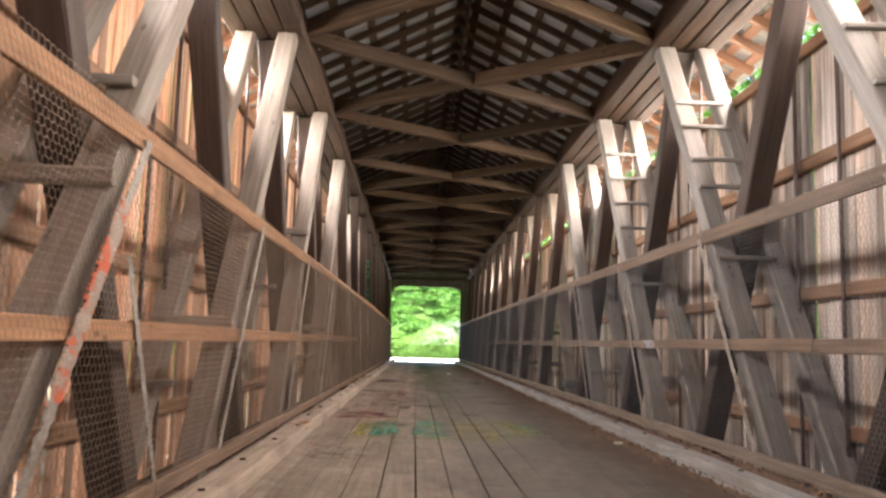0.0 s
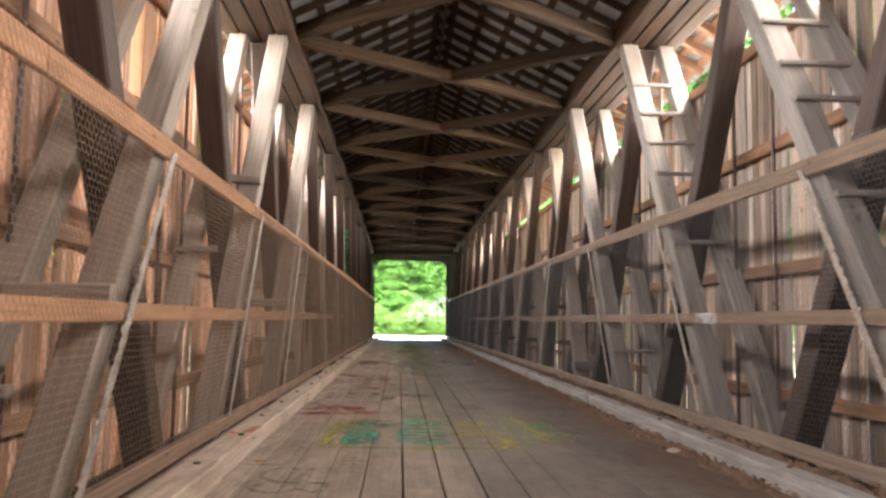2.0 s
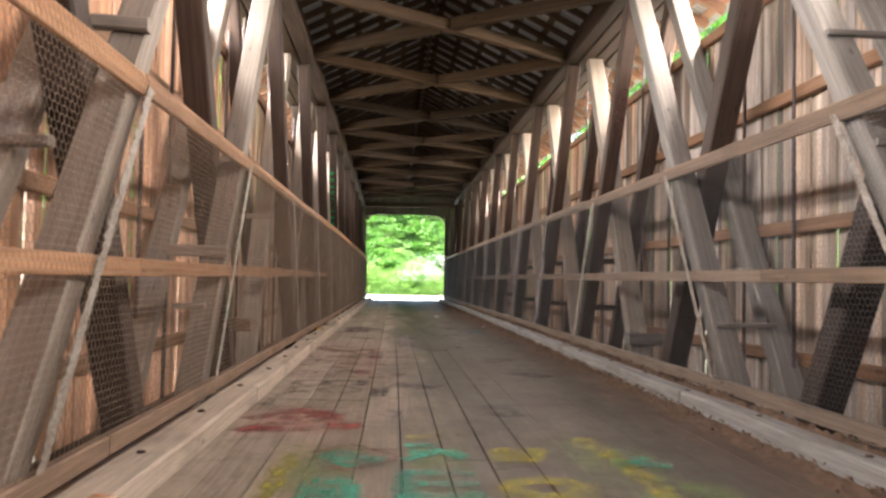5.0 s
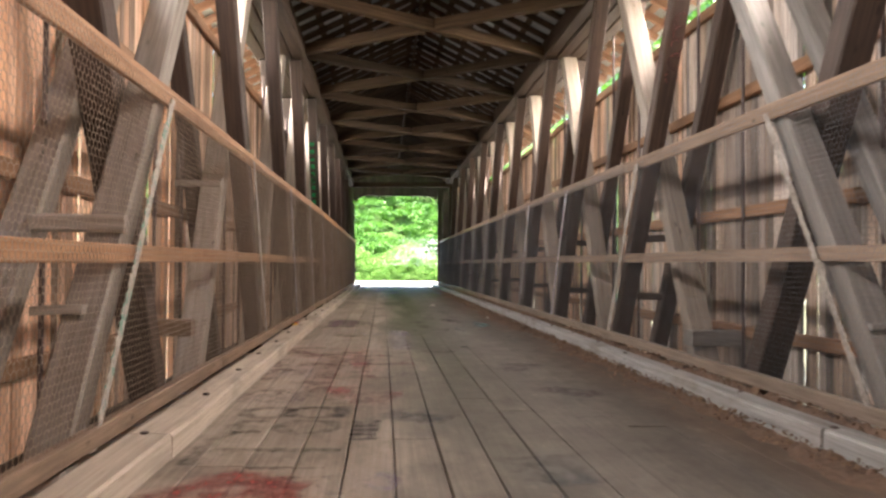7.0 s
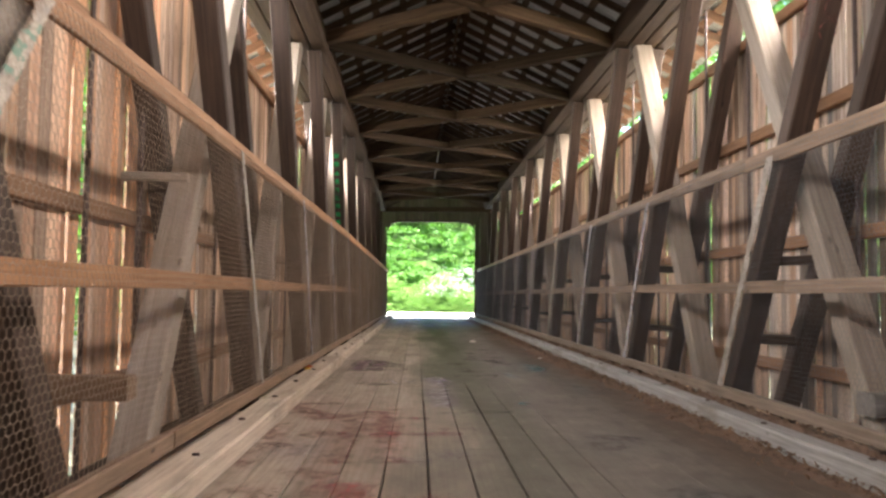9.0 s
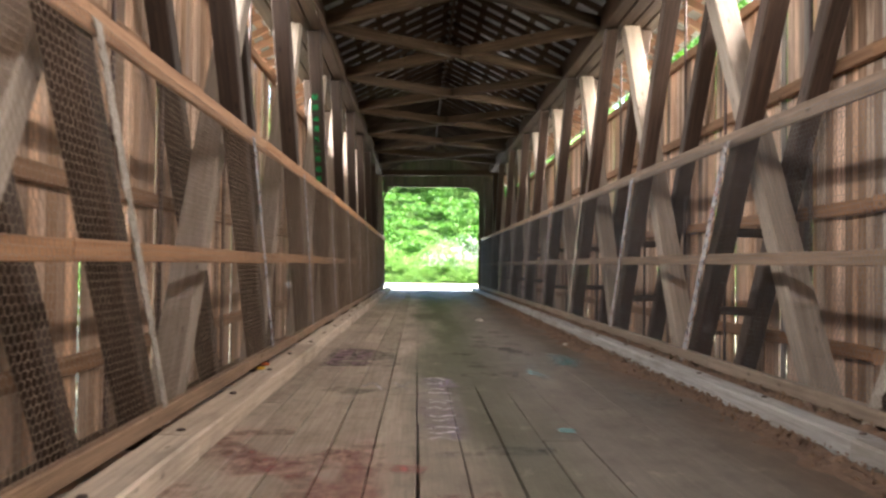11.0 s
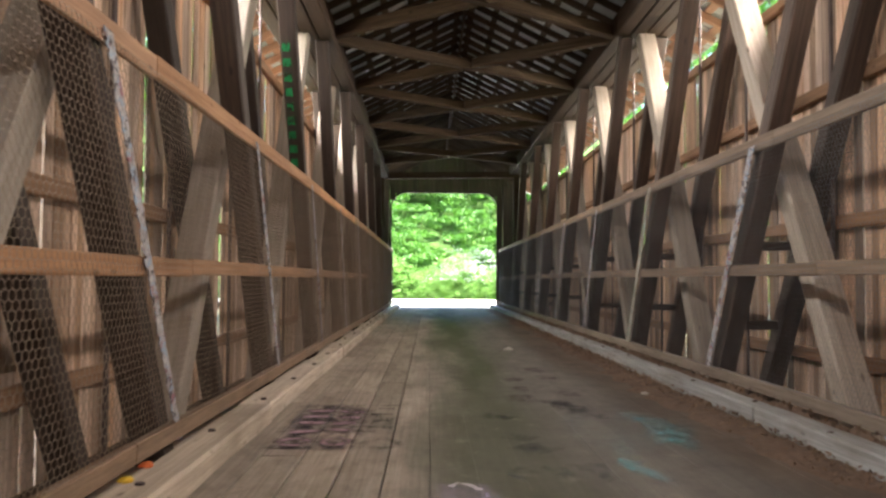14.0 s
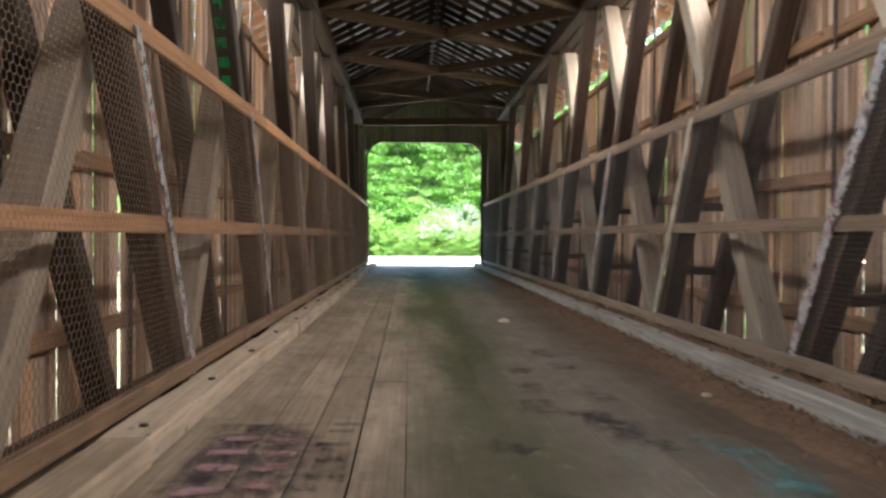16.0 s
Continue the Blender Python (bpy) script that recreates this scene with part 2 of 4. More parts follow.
M_TIN = plain("galvanised_roof_sheet", (0.27, 0.285, 0.305), (0.4, 0.415, 0.435), 3.0, 0.4, 0.0, 0.6, 0.05)
# tan wire for one side: its warm light is put into the colour
M_WIRE = plain("rusty_galvanised_wire", (0.22, 0.165, 0.12), (0.42, 0.345, 0.28), 9.0, 0.5, 0.4, 0.5, 0)
M_WIRE_GREY = plain("galvanised_wire", (0.115, 0.122, 0.132), (0.23, 0.243, 0.26), 9.0, 0.5, 0.4, 0.5, 0)
M_IRON = plain("rusty_iron", (0.06, 0.045, 0.045), (0.13, 0.095, 0.085), 8.0, 0.6, 0.5, 0.5, 0.1)
M_GRAVEL = plain("pale_gravel", (0.42, 0.4, 0.36), (0.62, 0.59, 0.54), 14.0, 0.9)
# ground out of view, made pale to bounce light in under the eaves
M_GRASS = plain("dry_creek_ground", (0.12, 0.13, 0.07), (0.26, 0.25, 0.18), 2.0, 0.9)
M_DIRT = plain("dry_dirt", (0.085, 0.055, 0.04), (0.19, 0.125, 0.088), 22.0, 0.95, bump=0.6)
M_LITTER = plain("dead_leaves", (0.07, 0.042, 0.028), (0.21, 0.135, 0.085), 1.0, 0.8, bump=0, island=True)
M_SEAM = plain("pale_netting_edge", (0.12, 0.095, 0.075), (0.46, 0.425, 0.39), 60.0, 0.5, 0.2, 0.5, 0.4)


def spotted(name, base_a, base_b, spots, scale):
    """A pale strip with patches of spray paint."""
    m = plain(name, base_a, base_b, 60.0, 0.6, 0.1, 0.4, 0.4)
    nt = m.node_tree
    bsdf = nt.nodes["Principled BSDF"]
    col = bsdf.inputs["Base Color"].links[0].from_socket
    for n, c in enumerate(spots):
        mp = coords(nt, (1, 1, 1 + n * 0.3), True, False)
        col = mixn(nt, rampn(nt, noisen(nt, mp, scale + n * 2.3, 3, 0.6), 0.54, 0.6), col, c)
    nt.links.new(col, bsdf.inputs["Base Color"])
    return m


M_SEAM_RED = spotted("painted_netting_edge", (0.15, 0.125, 0.12), (0.56, 0.53, 0.54), ((0.25, 0.1, 0.12), (0.06, 0.05, 0.058), (0.27, 0.33, 0.42)), 15.0)
M_SEAM_SPRAY = spotted("red_sprayed_edge", (0.22, 0.16, 0.13), (0.5, 0.42, 0.36), ((0.5, 0.1, 0.045), (0.55, 0.13, 0.06)), 8.0)
M_SEAM_TEAL = spotted("teal_sprayed_edge", (0.15, 0.115, 0.09), (0.56, 0.5, 0.44), ((0.3, 0.28, 0.26), (0.15, 0.26, 0.21)), 16.0)
M_BARK = plain("bark", (0.06, 0.045, 0.035), (0.14, 0.11, 0.085), 9.0, 0.9, bump=0.6)


def leaf_material(name, a, b):
    m, nt, bsdf = nodes_of(name)
    fac = nt.nodes.new("ShaderNodeNewGeometry").outputs["Random Per Island"]
    col = mixn(nt, fac, a, b)
    nt.links.new(col, bsdf.inputs["Base Color"])
    bsdf.inputs["Roughness"].default_value = 0.5
    trans = nt.nodes.new("ShaderNodeBsdfTranslucent")
    nt.links.new(mixn(nt, 0.5, col, (0.14, 0.36, 0.03)), trans.inputs["Color"])
    mix = nt.nodes.new("ShaderNodeMixShader")
    mix.inputs[0].default_value = 0.25
    nt.links.new(bsdf.outputs[0], mix.inputs[1])
    nt.links.new(trans.outputs[0], mix.inputs[2])
    nt.links.new(mix.outputs[0], nt.nodes["Material Output"].inputs["Surface"])
    return m


M_LEAF = leaf_material("green_leaves", (0.022, 0.085, 0.008), (0.1, 0.25, 0.022))
M_BANK = plain("overgrown_bank", (0.03, 0.07, 0.012), (0.08, 0.14, 0.025), 3.0, 0.9)
M_WEED = leaf_material("light_green_weeds", (0.09, 0.22, 0.03), (0.2, 0.35, 0.07))
M_FLOWER = plain("white_blossom", (0.62, 0.64, 0.56), (0.8, 0.82, 0.78), 1.0, 0.8, bump=0, island=True)


# ---- building helpers ----
def thing(name, label, category, group="", kind=""):
    return tagged(new(name), label, category, group, kind)


def mesh_of(name, verts, faces, mat):
    me = bpy.data.meshes.new(name)
    me.from_pydata(verts, [], faces)
    me.materials.append(mat)
    me.update()
    return me


def part(name, me, parent, m=None, label=""):
    ob = new(name, me)
    ob.parent = parent
    if m is not None:
        ob.matrix_basis = m
    if label:
        ob["label"] = label
    return ob


BEAMS = {}


def beam_mesh(name, length, w, t, mat, wear=0.0, rings=4, variant=0, edge=0.012):
    """A sawn timber along z, centred, w wide (x) and t thick (y), with worn, slightly uneven edges."""
    key = (name, round(length, 3), round(w, 3), round(t, 3), mat.name, variant)
    if key in BEAMS:
        return BEAMS[key]
    r = random.Random(repr(key))
    c = min((0.0007 if variant else 0.004) if name == "plank" else edge, 0.16 * min(w, t))
    prof = [(-w / 2 + c, -t / 2), (w / 2 - c, -t / 2), (w / 2, -t / 2 + c), (w / 2, t / 2 - c),
            (w / 2 - c, t / 2), (-w / 2 + c, t / 2), (-w / 2, t / 2 - c), (-w / 2, -t / 2 + c)]
    verts, faces = [], []
    for i in range(rings):
        z = -length / 2 + length * i / (rings - 1)
        ox, oy = (r.uniform(-wear, wear), r.uniform(-wear, wear) * 0.4) if 0 < i < rings - 1 else (0, 0)
        for x, y in prof:
            verts.append((x + ox + r.uniform(-wear, wear) * 0.4, y + oy + r.uniform(-wear, wear) * 0.3, z))
    for i in range(rings - 1):
        for j in range(8):
            k = (j + 1) % 8
            faces.append((i * 8 + j, i * 8 + k, i * 8 + 8 + k, i * 8 + 8 + j))
    faces.append(tuple(range(7, -1, -1)))
    faces.append(tuple(range((rings - 1) * 8, rings * 8)))
    BEAMS[key] = mesh_of(name, verts, faces, mat)
    return BEAMS[key]


def between(p0, p1, side=(1, 0, 0)):
    """A pose whose z runs from p0 to p1 and whose x is as near to side as can be, at the middle."""
    p0, p1 = Vector(p0), Vector(p1)
    z = (p1 - p0).normalized()
    x = Vector(side)
    x = (x - z * x.dot(z)).normalized()
    y = z.cross(x)
    m = Matrix((x, y, z)).transposed().to_4x4()
    m.translation = (p0 + p1) / 2
    return m


def beam(name, p0, p1, w, t, mat, parent, side=(1, 0, 0), wear=0.004, label="", variant=0, rings=4):
    length = (Vector(p1) - Vector(p0)).length
    return part(name, beam_mesh(name, round(length, 2), w, t, mat, wear, rings, variant), parent, between(p0, p1, side), label)


# ---- ground outside ----
def ground_height(x, y):
    a = min(max((y + 16) / 8, 0), 1) * min(max((48 - y) / 7, 0), 1)
    a = a * a * (3 - 2 * a)
    return -0.06 - 3.2 * a


def build_ground():
    xs = [-900, -300, -120, -60] + [-40 + 4 * i for i in range(21)] + [60, 120, 300, 900]
    ys = [-900, -300, -100, -50] + [-30 + 2 * i for i in range(46)] + [70, 90, 130, 300, 900]
    verts = [(x, y, ground_height(x, y)) for y in ys for x in xs]
    n = len(xs)
    faces = [(j * n + i, j * n + i + 1, j * n + n + i + 1, j * n + n + i) for j in range(len(ys) - 1) for i in range(n - 1)]
    g = new("ground", mesh_of("ground", verts, faces, M_GRASS))
    tagged(g, "unseen ground falling away below the bridge, kept pale to bounce light", "ground", kind="structure")
    # gravel road that crosses in front of the far portal
    r = random.Random(3)
    verts, faces = [], []
    for i in range(60):
        x = -60 + 120 * i / 59
        for y in (44.12 if abs(x) < 6 else 50 + r.uniform(-0.3, 0.3), 47.5, 53.0, 58.5 + r.uniform(-0.5, 0.5)):
            verts.append((x, y, -0.02 if y < 58 else -0.045))
    for i in range(59):
        for j in range(3):
            faces.append((i * 4 + j, i * 4 + 4 + j, i * 4 + 5 + j, i * 4 + 1 + j))
    tagged(new("road", mesh_of("road", verts, faces, M_GRAVEL)), "sunlit pale gravel road beyond the bridge", "road", kind="structure")


build_ground()


def leaves_mesh(name, centres, normals_up, size, mat, r):
    """Many small pointed leaves round given centres."""
    n = len(centres)
    rot = r.normal(size=(n, 3))
    rot /= np.linalg.norm(rot, axis=1)[:, None]
    other = np.cross(rot, r.normal(size=(n, 3)) + (0, 0, normals_up))
    other /= np.linalg.norm(other, axis=1)[:, None] + 1e-9
    s = (size * r.uniform(0.6, 1.4, n))[:, None]
    up = np.cross(rot, other)
    a, b = centres - rot * s, centres + rot * s
    c, d = centres + other * s * 0.55 + up * s * 0.15, centres - other * s * 0.55 + up * s * 0.15
    verts = np.stack([a, c, b, d], 1).reshape(-1, 3)
    me = bpy.data.meshes.new(name)
    me.from_pydata(verts.tolist(), [], np.arange(4 * n).reshape(-1, 4).tolist())
    me.materials.append(mat)
    return me


def clumps(r, n, box_lo, box_hi, radius, per, keep=None, flat=0.6):
    cs = r.uniform(box_lo, box_hi, (n, 3))
    if keep is not None:
        cs = cs[[keep(*c) for c in cs]]
    rad = radius * r.uniform(0.6, 1.3, (len(cs), 1, 1))
    off = r.normal(size=(len(cs), per, 3))
    off /= np.linalg.norm(off, axis=2)[:, :, None]
    off *= rad * r.uniform(0.5, 1.0, (len(cs), per, 1)) * (1.1, 1.1, flat)
    return (cs[:, None] + off).reshape(-1, 3)


def build_greenery():
    r = np.random.RandomState(5)
    # a wooded bank across the road
    pts = clumps(r, 3000, (-9, 59, 0), (9, 69, 10), 0.6, 130, lambda x, y, z: z < 1.0 + (y - 58.6) * 1.05 + 0.7 * math.sin(x * 1.3 + y) and z > (y - 60.5) * 0.8, 0.32)
    tagged(new("wooded_bank", leaves_mesh("wooded_bank", pts, 2.0, 0.085, M_LEAF, r)), "dense bright green leaves of a wooded bank", "foliage", kind="stuff")
    pts = clumps(r, 5200, (-4.5, 57.9, 0), (5.5, 58.9, 2.4), 0.16, 24, lambda x, y, z: z < 1.35 + (y - 57.9) * 0.7 + 0.35 * math.sin(x * 1.7))
    tagged(new("roadside_weeds", leaves_mesh("roadside_weeds", pts, 1.5, 0.042, M_WEED, r)), "light green weeds along the road's edge", "weeds", kind="stuff")
    pts = clumps(r, 200, (-0.8, 57.7, 0.9), (4.6, 58.1, 2.5), 0.34, 12, lambda x, y, z: abs(x - 1.6) < 2.4 - (z - 0.7) * 0.8)
    tagged(new("flowering_shrub", leaves_mesh("flowering_shrub", pts, 0.5, 0.024, M_FLOWER, r)), "white blossom scattered over the weeds", "blossom", kind="stuff")

    # the bank itself, under the leaves
    verts, faces = [], []
    for j in range(12):
        for i in range(41):
            x, f = -40 + 2 * i, j / 11
            verts.append((x, 59.6 + 14 * f, -0.1 + 12.5 * f + (0.5 * math.sin(x * 0.7 + j) if j else 0)))
    for j in range(11):
        for i in range(40):
            b = j * 41 + i
            faces.append((b, b + 1, b + 42, b + 41))
    tagged(new("earth_bank", mesh_of("earth_bank", verts, faces, M_BANK)), "overgrown green earth bank across the road", "bank", kind="structure")

    def tree(name, seed, height, spread):
        q = np.random.RandomState(seed)
        base = thing(name, "leafy green tree beside the covered bridge", "tree", "trees beside the bridge")
        bm = bmesh.new()

        def limb(p, v, length, rad, depth):
            p, v = Vector(p), Vector(v).normalized()
            steps = 4
            last = None
            for i in range(steps + 1):
                c = p + v * (length * i / steps)
                k = rad * (1 - 0.55 * i / steps)
                x = v.orthogonal().normalized()
                y = v.cross(x)
                ring = [bm.verts.new(c + x * (k * math.cos(t)) + y * (k * math.sin(t))) for t in [j * math.tau / 7 for j in range(7)]]
                if last:
                    for j in range(7):
                        bm.faces.new((last[j], last[(j + 1) % 7], ring[(j + 1) % 7], ring[j]))
                last = ring
                v = (v + Vector(q.normal(size=3)) * 0.09).normalized()
                p = c - v * (length * i / steps)
            tips.append(c)
            if depth:
                for _ in range(4):
                    w = (v + Vector(q.normal(size=3)) * 0.75).normalized()
                    limb(c - v * (length * q.uniform(0, 0.45)), w, length * q.uniform(0.45, 0.65), rad * 0.42, depth - 1)

        tips = []
        limb((0, 0, -0.3), (0, 0, 1), height * 0.5, height * 0.024, 2)
        me = bpy.data.meshes.new("trunk")
        bm.to_mesh(me)
        bm.free()
        me.materials.append(M_BARK)
        part("trunk", me, base)
        cs = np.array([list(t) for t in tips])
        cs = np.concatenate([cs + q.normal(size=cs.shape) * spread * 0.22 for _ in range(7)])
        off = q.normal(size=(len(cs), 45, 3)) * 0.33
        part("crown", leaves_mesh("crown", (cs[:, None] + off).reshape(-1, 3), 1.0, 0.15, M_LEAF, q), base)
        return base

    kinds = [tree("tree", 11, 18.5, 5.0), tree("tree", 12, 20.0, 5.0)]
    spots = [(13, 21), (-13, 27), (13, 32), (-13, 40), (13.5, 44), (13, 10), (-13, 15), (14, 15.5), (13.5, 26.5), (13.5, 38), (-14, 21), (-13.5, 34), (11, 29), (11.5, 36), (11, 49), (12.5, 55), (-11, 24), (-11.5, 31), (-11, 47), (-12, 54), (-7, 78), (6, 78), (0.5, 80), (-13, 77), (13, 78)]
    for i, (x, y) in enumerate(spots):
        m = pose(x, y, ground_height(x, y) - 0.05, 0, 0, 67 * i)
        if i < 2:
            kinds[i].matrix_basis = m
        else:
            copy_thing(kinds[i % 2], m)


build_greenery()


# ---- deck ----
def build_floor():
    fl = thing("floor", "worn grey-brown timber plank bridge deck", "floor", kind="structure")
    r = random.Random(21)
    verts = [(-1.95, Y_NEAR, -0.11), (1.95, Y_NEAR, -0.11), (1.95, Y_FAR, -0.11), (-1.95, Y_FAR, -0.11)]
    verts += [(x, y, -0.06) for x, y, _ in verts]
    part("subfloor", mesh_of("subfloor", verts, [(3, 2, 1, 0), (4, 5, 6, 7), (0, 1, 5, 4), (1, 2, 6, 5), (2, 3, 7, 6), (3, 0, 4, 7)], M_DARK), fl)
    width, x = 0.22, -2.08
    while x < 1.75:
        y = Y_NEAR + r.uniform(-3, 0)
        while y < Y_FAR:
            length = r.choice((3.6, 4.2, 4.8))
            a, b = max(y, Y_NEAR), min(y + length, Y_FAR)
            # dust fills the joints on one side; they are closed along the far middle too
            packed = x > 0.25 or (x > -0.75 and a > 17.5)
            if b - a > 0.05:
                beam("plank", (x + width / 2, a + 0.004, -0.03 + r.uniform(-0.002, 0.002)), (x + width / 2, b - 0.004, -0.03 + r.uniform(-0.002, 0.002)),
                     width - (0.0008 if packed else 0.0095), 0.06, M_DECK, fl, (1, 0, 0), 0.0003 if packed else 0.002, rings=3, variant=int(packed))
            y += length
        x += width


# ---- curbs ----
def build_curbs():
    r = random.Random(4)
    for s, mat, label in ((-1, M_CURB, "pale worn timber curb with bolt heads"), (1, M_CURB_GREY, "grey weathered timber curb edged with dirt")):
        cb = thing("curb", label, "curb", "curbs along the deck")
        y, timbers, mid, wide = Y_NEAR, [], *((1.645, 0.2) if s < 0 else (1.585, 0.15))
        while y < Y_FAR - 0.1:
            b = min(y + 4.3, Y_FAR)
            dx = r.uniform(-0.012, 0.012)
            timber = beam("curb_timber", (s * mid + dx, y + 0.006, 0.062), (s * mid + dx + r.uniform(-0.01, 0.01), b - 0.006, 0.062), wide, 0.124, mat, cb, wear=0.009, rings=9, variant=r.randrange(4))
            timbers.append((y, b, timber))
            y = b
        y = Y_NEAR + 0.5
        head = [(0.022 * math.cos(k * math.tau / 6), 0.022 * math.sin(k * math.tau / 6)) for k in range(6)]
        me = mesh_of("bolt", [(p, q, 0) for p, q in head] + [(p * 0.8, q * 0.8, 0.012) for p, q in head],
                     [tuple(range(6, 12))] + [(k, (k + 1) % 6, 6 + (k + 1) % 6, 6 + k) for k in range(6)], M_IRON)
        while y < Y_FAR:
            timber = [t for a, b, t in timbers if a <= y <= b][0]
            part("bolt", me, timber, timber.matrix_basis.inverted() @ pose(s * mid + r.uniform(-0.03, 0.03), y, 0.123))
            y += 1.1


# ---- guard rails and wire mesh ----
def build_rails():
    r = random.Random(9)
    for s in (-1, 1):
        gr = thing("guard_rail", "orange-brown board guard rail nailed to the braces" if s < 0 else "grey-brown board guard rail nailed to the braces", "railing", "guard rails")
        for height, w in ((rail_top, 0.105), (rail_mid, 0.085)):
            y = Y_NEAR + 0.5
            while y < RAIL_FAR:
                b = min(y + r.choice((4.2, 4.8, 5.4)), RAIL_FAR + 0.02)
                beam("rail_board", (s * 1.801, y, height(s, y) - 0.012 + r.uniform(-0.005, 0.005)), (s * 1.801, b - 0.006, height(s, b) - 0.012 + r.uniform(-0.005, 0.005)), w, 0.028, M_RAIL if s < 0 else M_RAIL_GREY, gr, (0, 0, 1), 0.003)
                y = b
        y = Y_NEAR + 0.5
        while y < Y_FAR - 0.3:
            b = min(y + 4.6, Y_FAR - 0.2)
            beam("bottom_board", (s * 1.792, y, 0.175), (s * 1.792, b - 0.006, 0.175), 0.09, 0.05, M_BOTTOM_BROWN if s < 0 else M_BOTTOM, gr, (0, 0, 1), 0.005)
            y = b


def build_wire():
    """Hexagonal wire netting from the curb to the top rail."""
    for s in (-1, 1):
        cw, ch, h = 0.043, 0.041, 0.0015 if s < 0 else 0.0014
        z0, z1 = 0.15, RAIL_TOP[s] + 0.035
        y0, y1 = 3.6, RAIL_FAR
        ny, nz = int((y1 - y0) / cw), int((z1 - z0) / (ch * 0.75))
        jj, ii = np.meshgrid(np.arange(nz), np.arange(ny), indexing="ij")
        zc = (z0 + jj * ch * 0.75).ravel()
        yc = (y0 + (ii + 0.5 * (jj % 2)) * cw).ravel()
        left, top = (yc - cw / 2, zc + ch / 4), (yc, zc + ch / 2)
        right, low = (yc + cw / 2, zc + ch / 4), (yc + cw / 2, zc - ch / 4)
        ends = [(left, top), (top, right), (right, low)]
        quads = []
        for (ya, za), (yb, zb) in ends:
            dy, dz = yb - ya, zb - za
            k = h / np.hypot(dy, dz)
            py, pz = -dz * k, dy * k
            for flat in (1, 0):
                for y, z, f in ((ya, za, 1), (ya, za, -1), (yb, zb, -1), (yb, zb, 1)):
                    bulge = s * 1.782 - s * 0.004 + 0.004 * np.sin(y * 2.3 + z * 1.7) * np.sin(z * 2.1) + (0 if flat else f * h)
                    sway = 0.006 * np.sin(y * 3.1) * np.sin(z * 4.0)
                    quads.append(np.stack([bulge, y + flat * f * py + sway, z + flat * f * pz + sway], -1))
        verts = np.stack(quads, 1).reshape(-1, 3)
        me = bpy.data.meshes.new("wire_netting")
        me.vertices.add(len(verts))
        me.vertices.foreach_set("co", verts.ravel())
        me.loops.add(len(verts))
        me.loops.foreach_set("vertex_index", np.arange(len(verts)))
        me.polygons.add(len(verts) // 4)
        me.polygons.foreach_set("loop_start", np.arange(0, len(verts), 4))
        me.materials.append(M_WIRE if s < 0 else M_WIRE_GREY)
        me.update(calc_edges=True)
        ob = new("wire_netting", me)
        tagged(ob, "hexagonal wire netting tinted by warm light, stapled over the guard rail" if s < 0 else "grey hexagonal wire netting stapled over the guard rail", "wire netting", kind="stuff")


# ---- trusses ----
MAIN_DY, SECOND_DY = {-1: 0.685, 1: 0.645}, 0.565
# where the far edge of each main brace stands at a height of 1.93 m
FIRST = {1: [14.60 - 2.675 * k for k in range(8)], -1: [14.37 - 2.7 * k for k in range(8)]}
SECOND = {1: [17.08, 19.97] + [22.66 + 2.69 * k for k in range(7)], -1: [17.02, 19.92] + [22.56 + 2.66 * k for k in range(7)]}
LEAF_T = 0.15                        # thickness of a brace's leaf, square to its run
RUNGS = {1: (3.42, 3.05, 2.69, 2.35, 1.64), 2: (3.25, 2.97, 2.6, 2.32, 1.65), 3: (3.15, 2.78, 2.36)}
BLOCKS = {0: ((1.08, 1.81, 2.24, 0.085), (0.69, 1.9, 2.12, 0.04)), 1: ((2.11, 1.81, 2.08, 0.07), (1.46, 2.07, 2.4, 0.05)),
          2: ((1.0, 1.82, 2.26, 0.085), (0.6, 2.1, 2.35, 0.05)), 3: ((1.52, 1.79, 2.28, 0.07), (2.03, 1.87, 2.05, 0.05))}


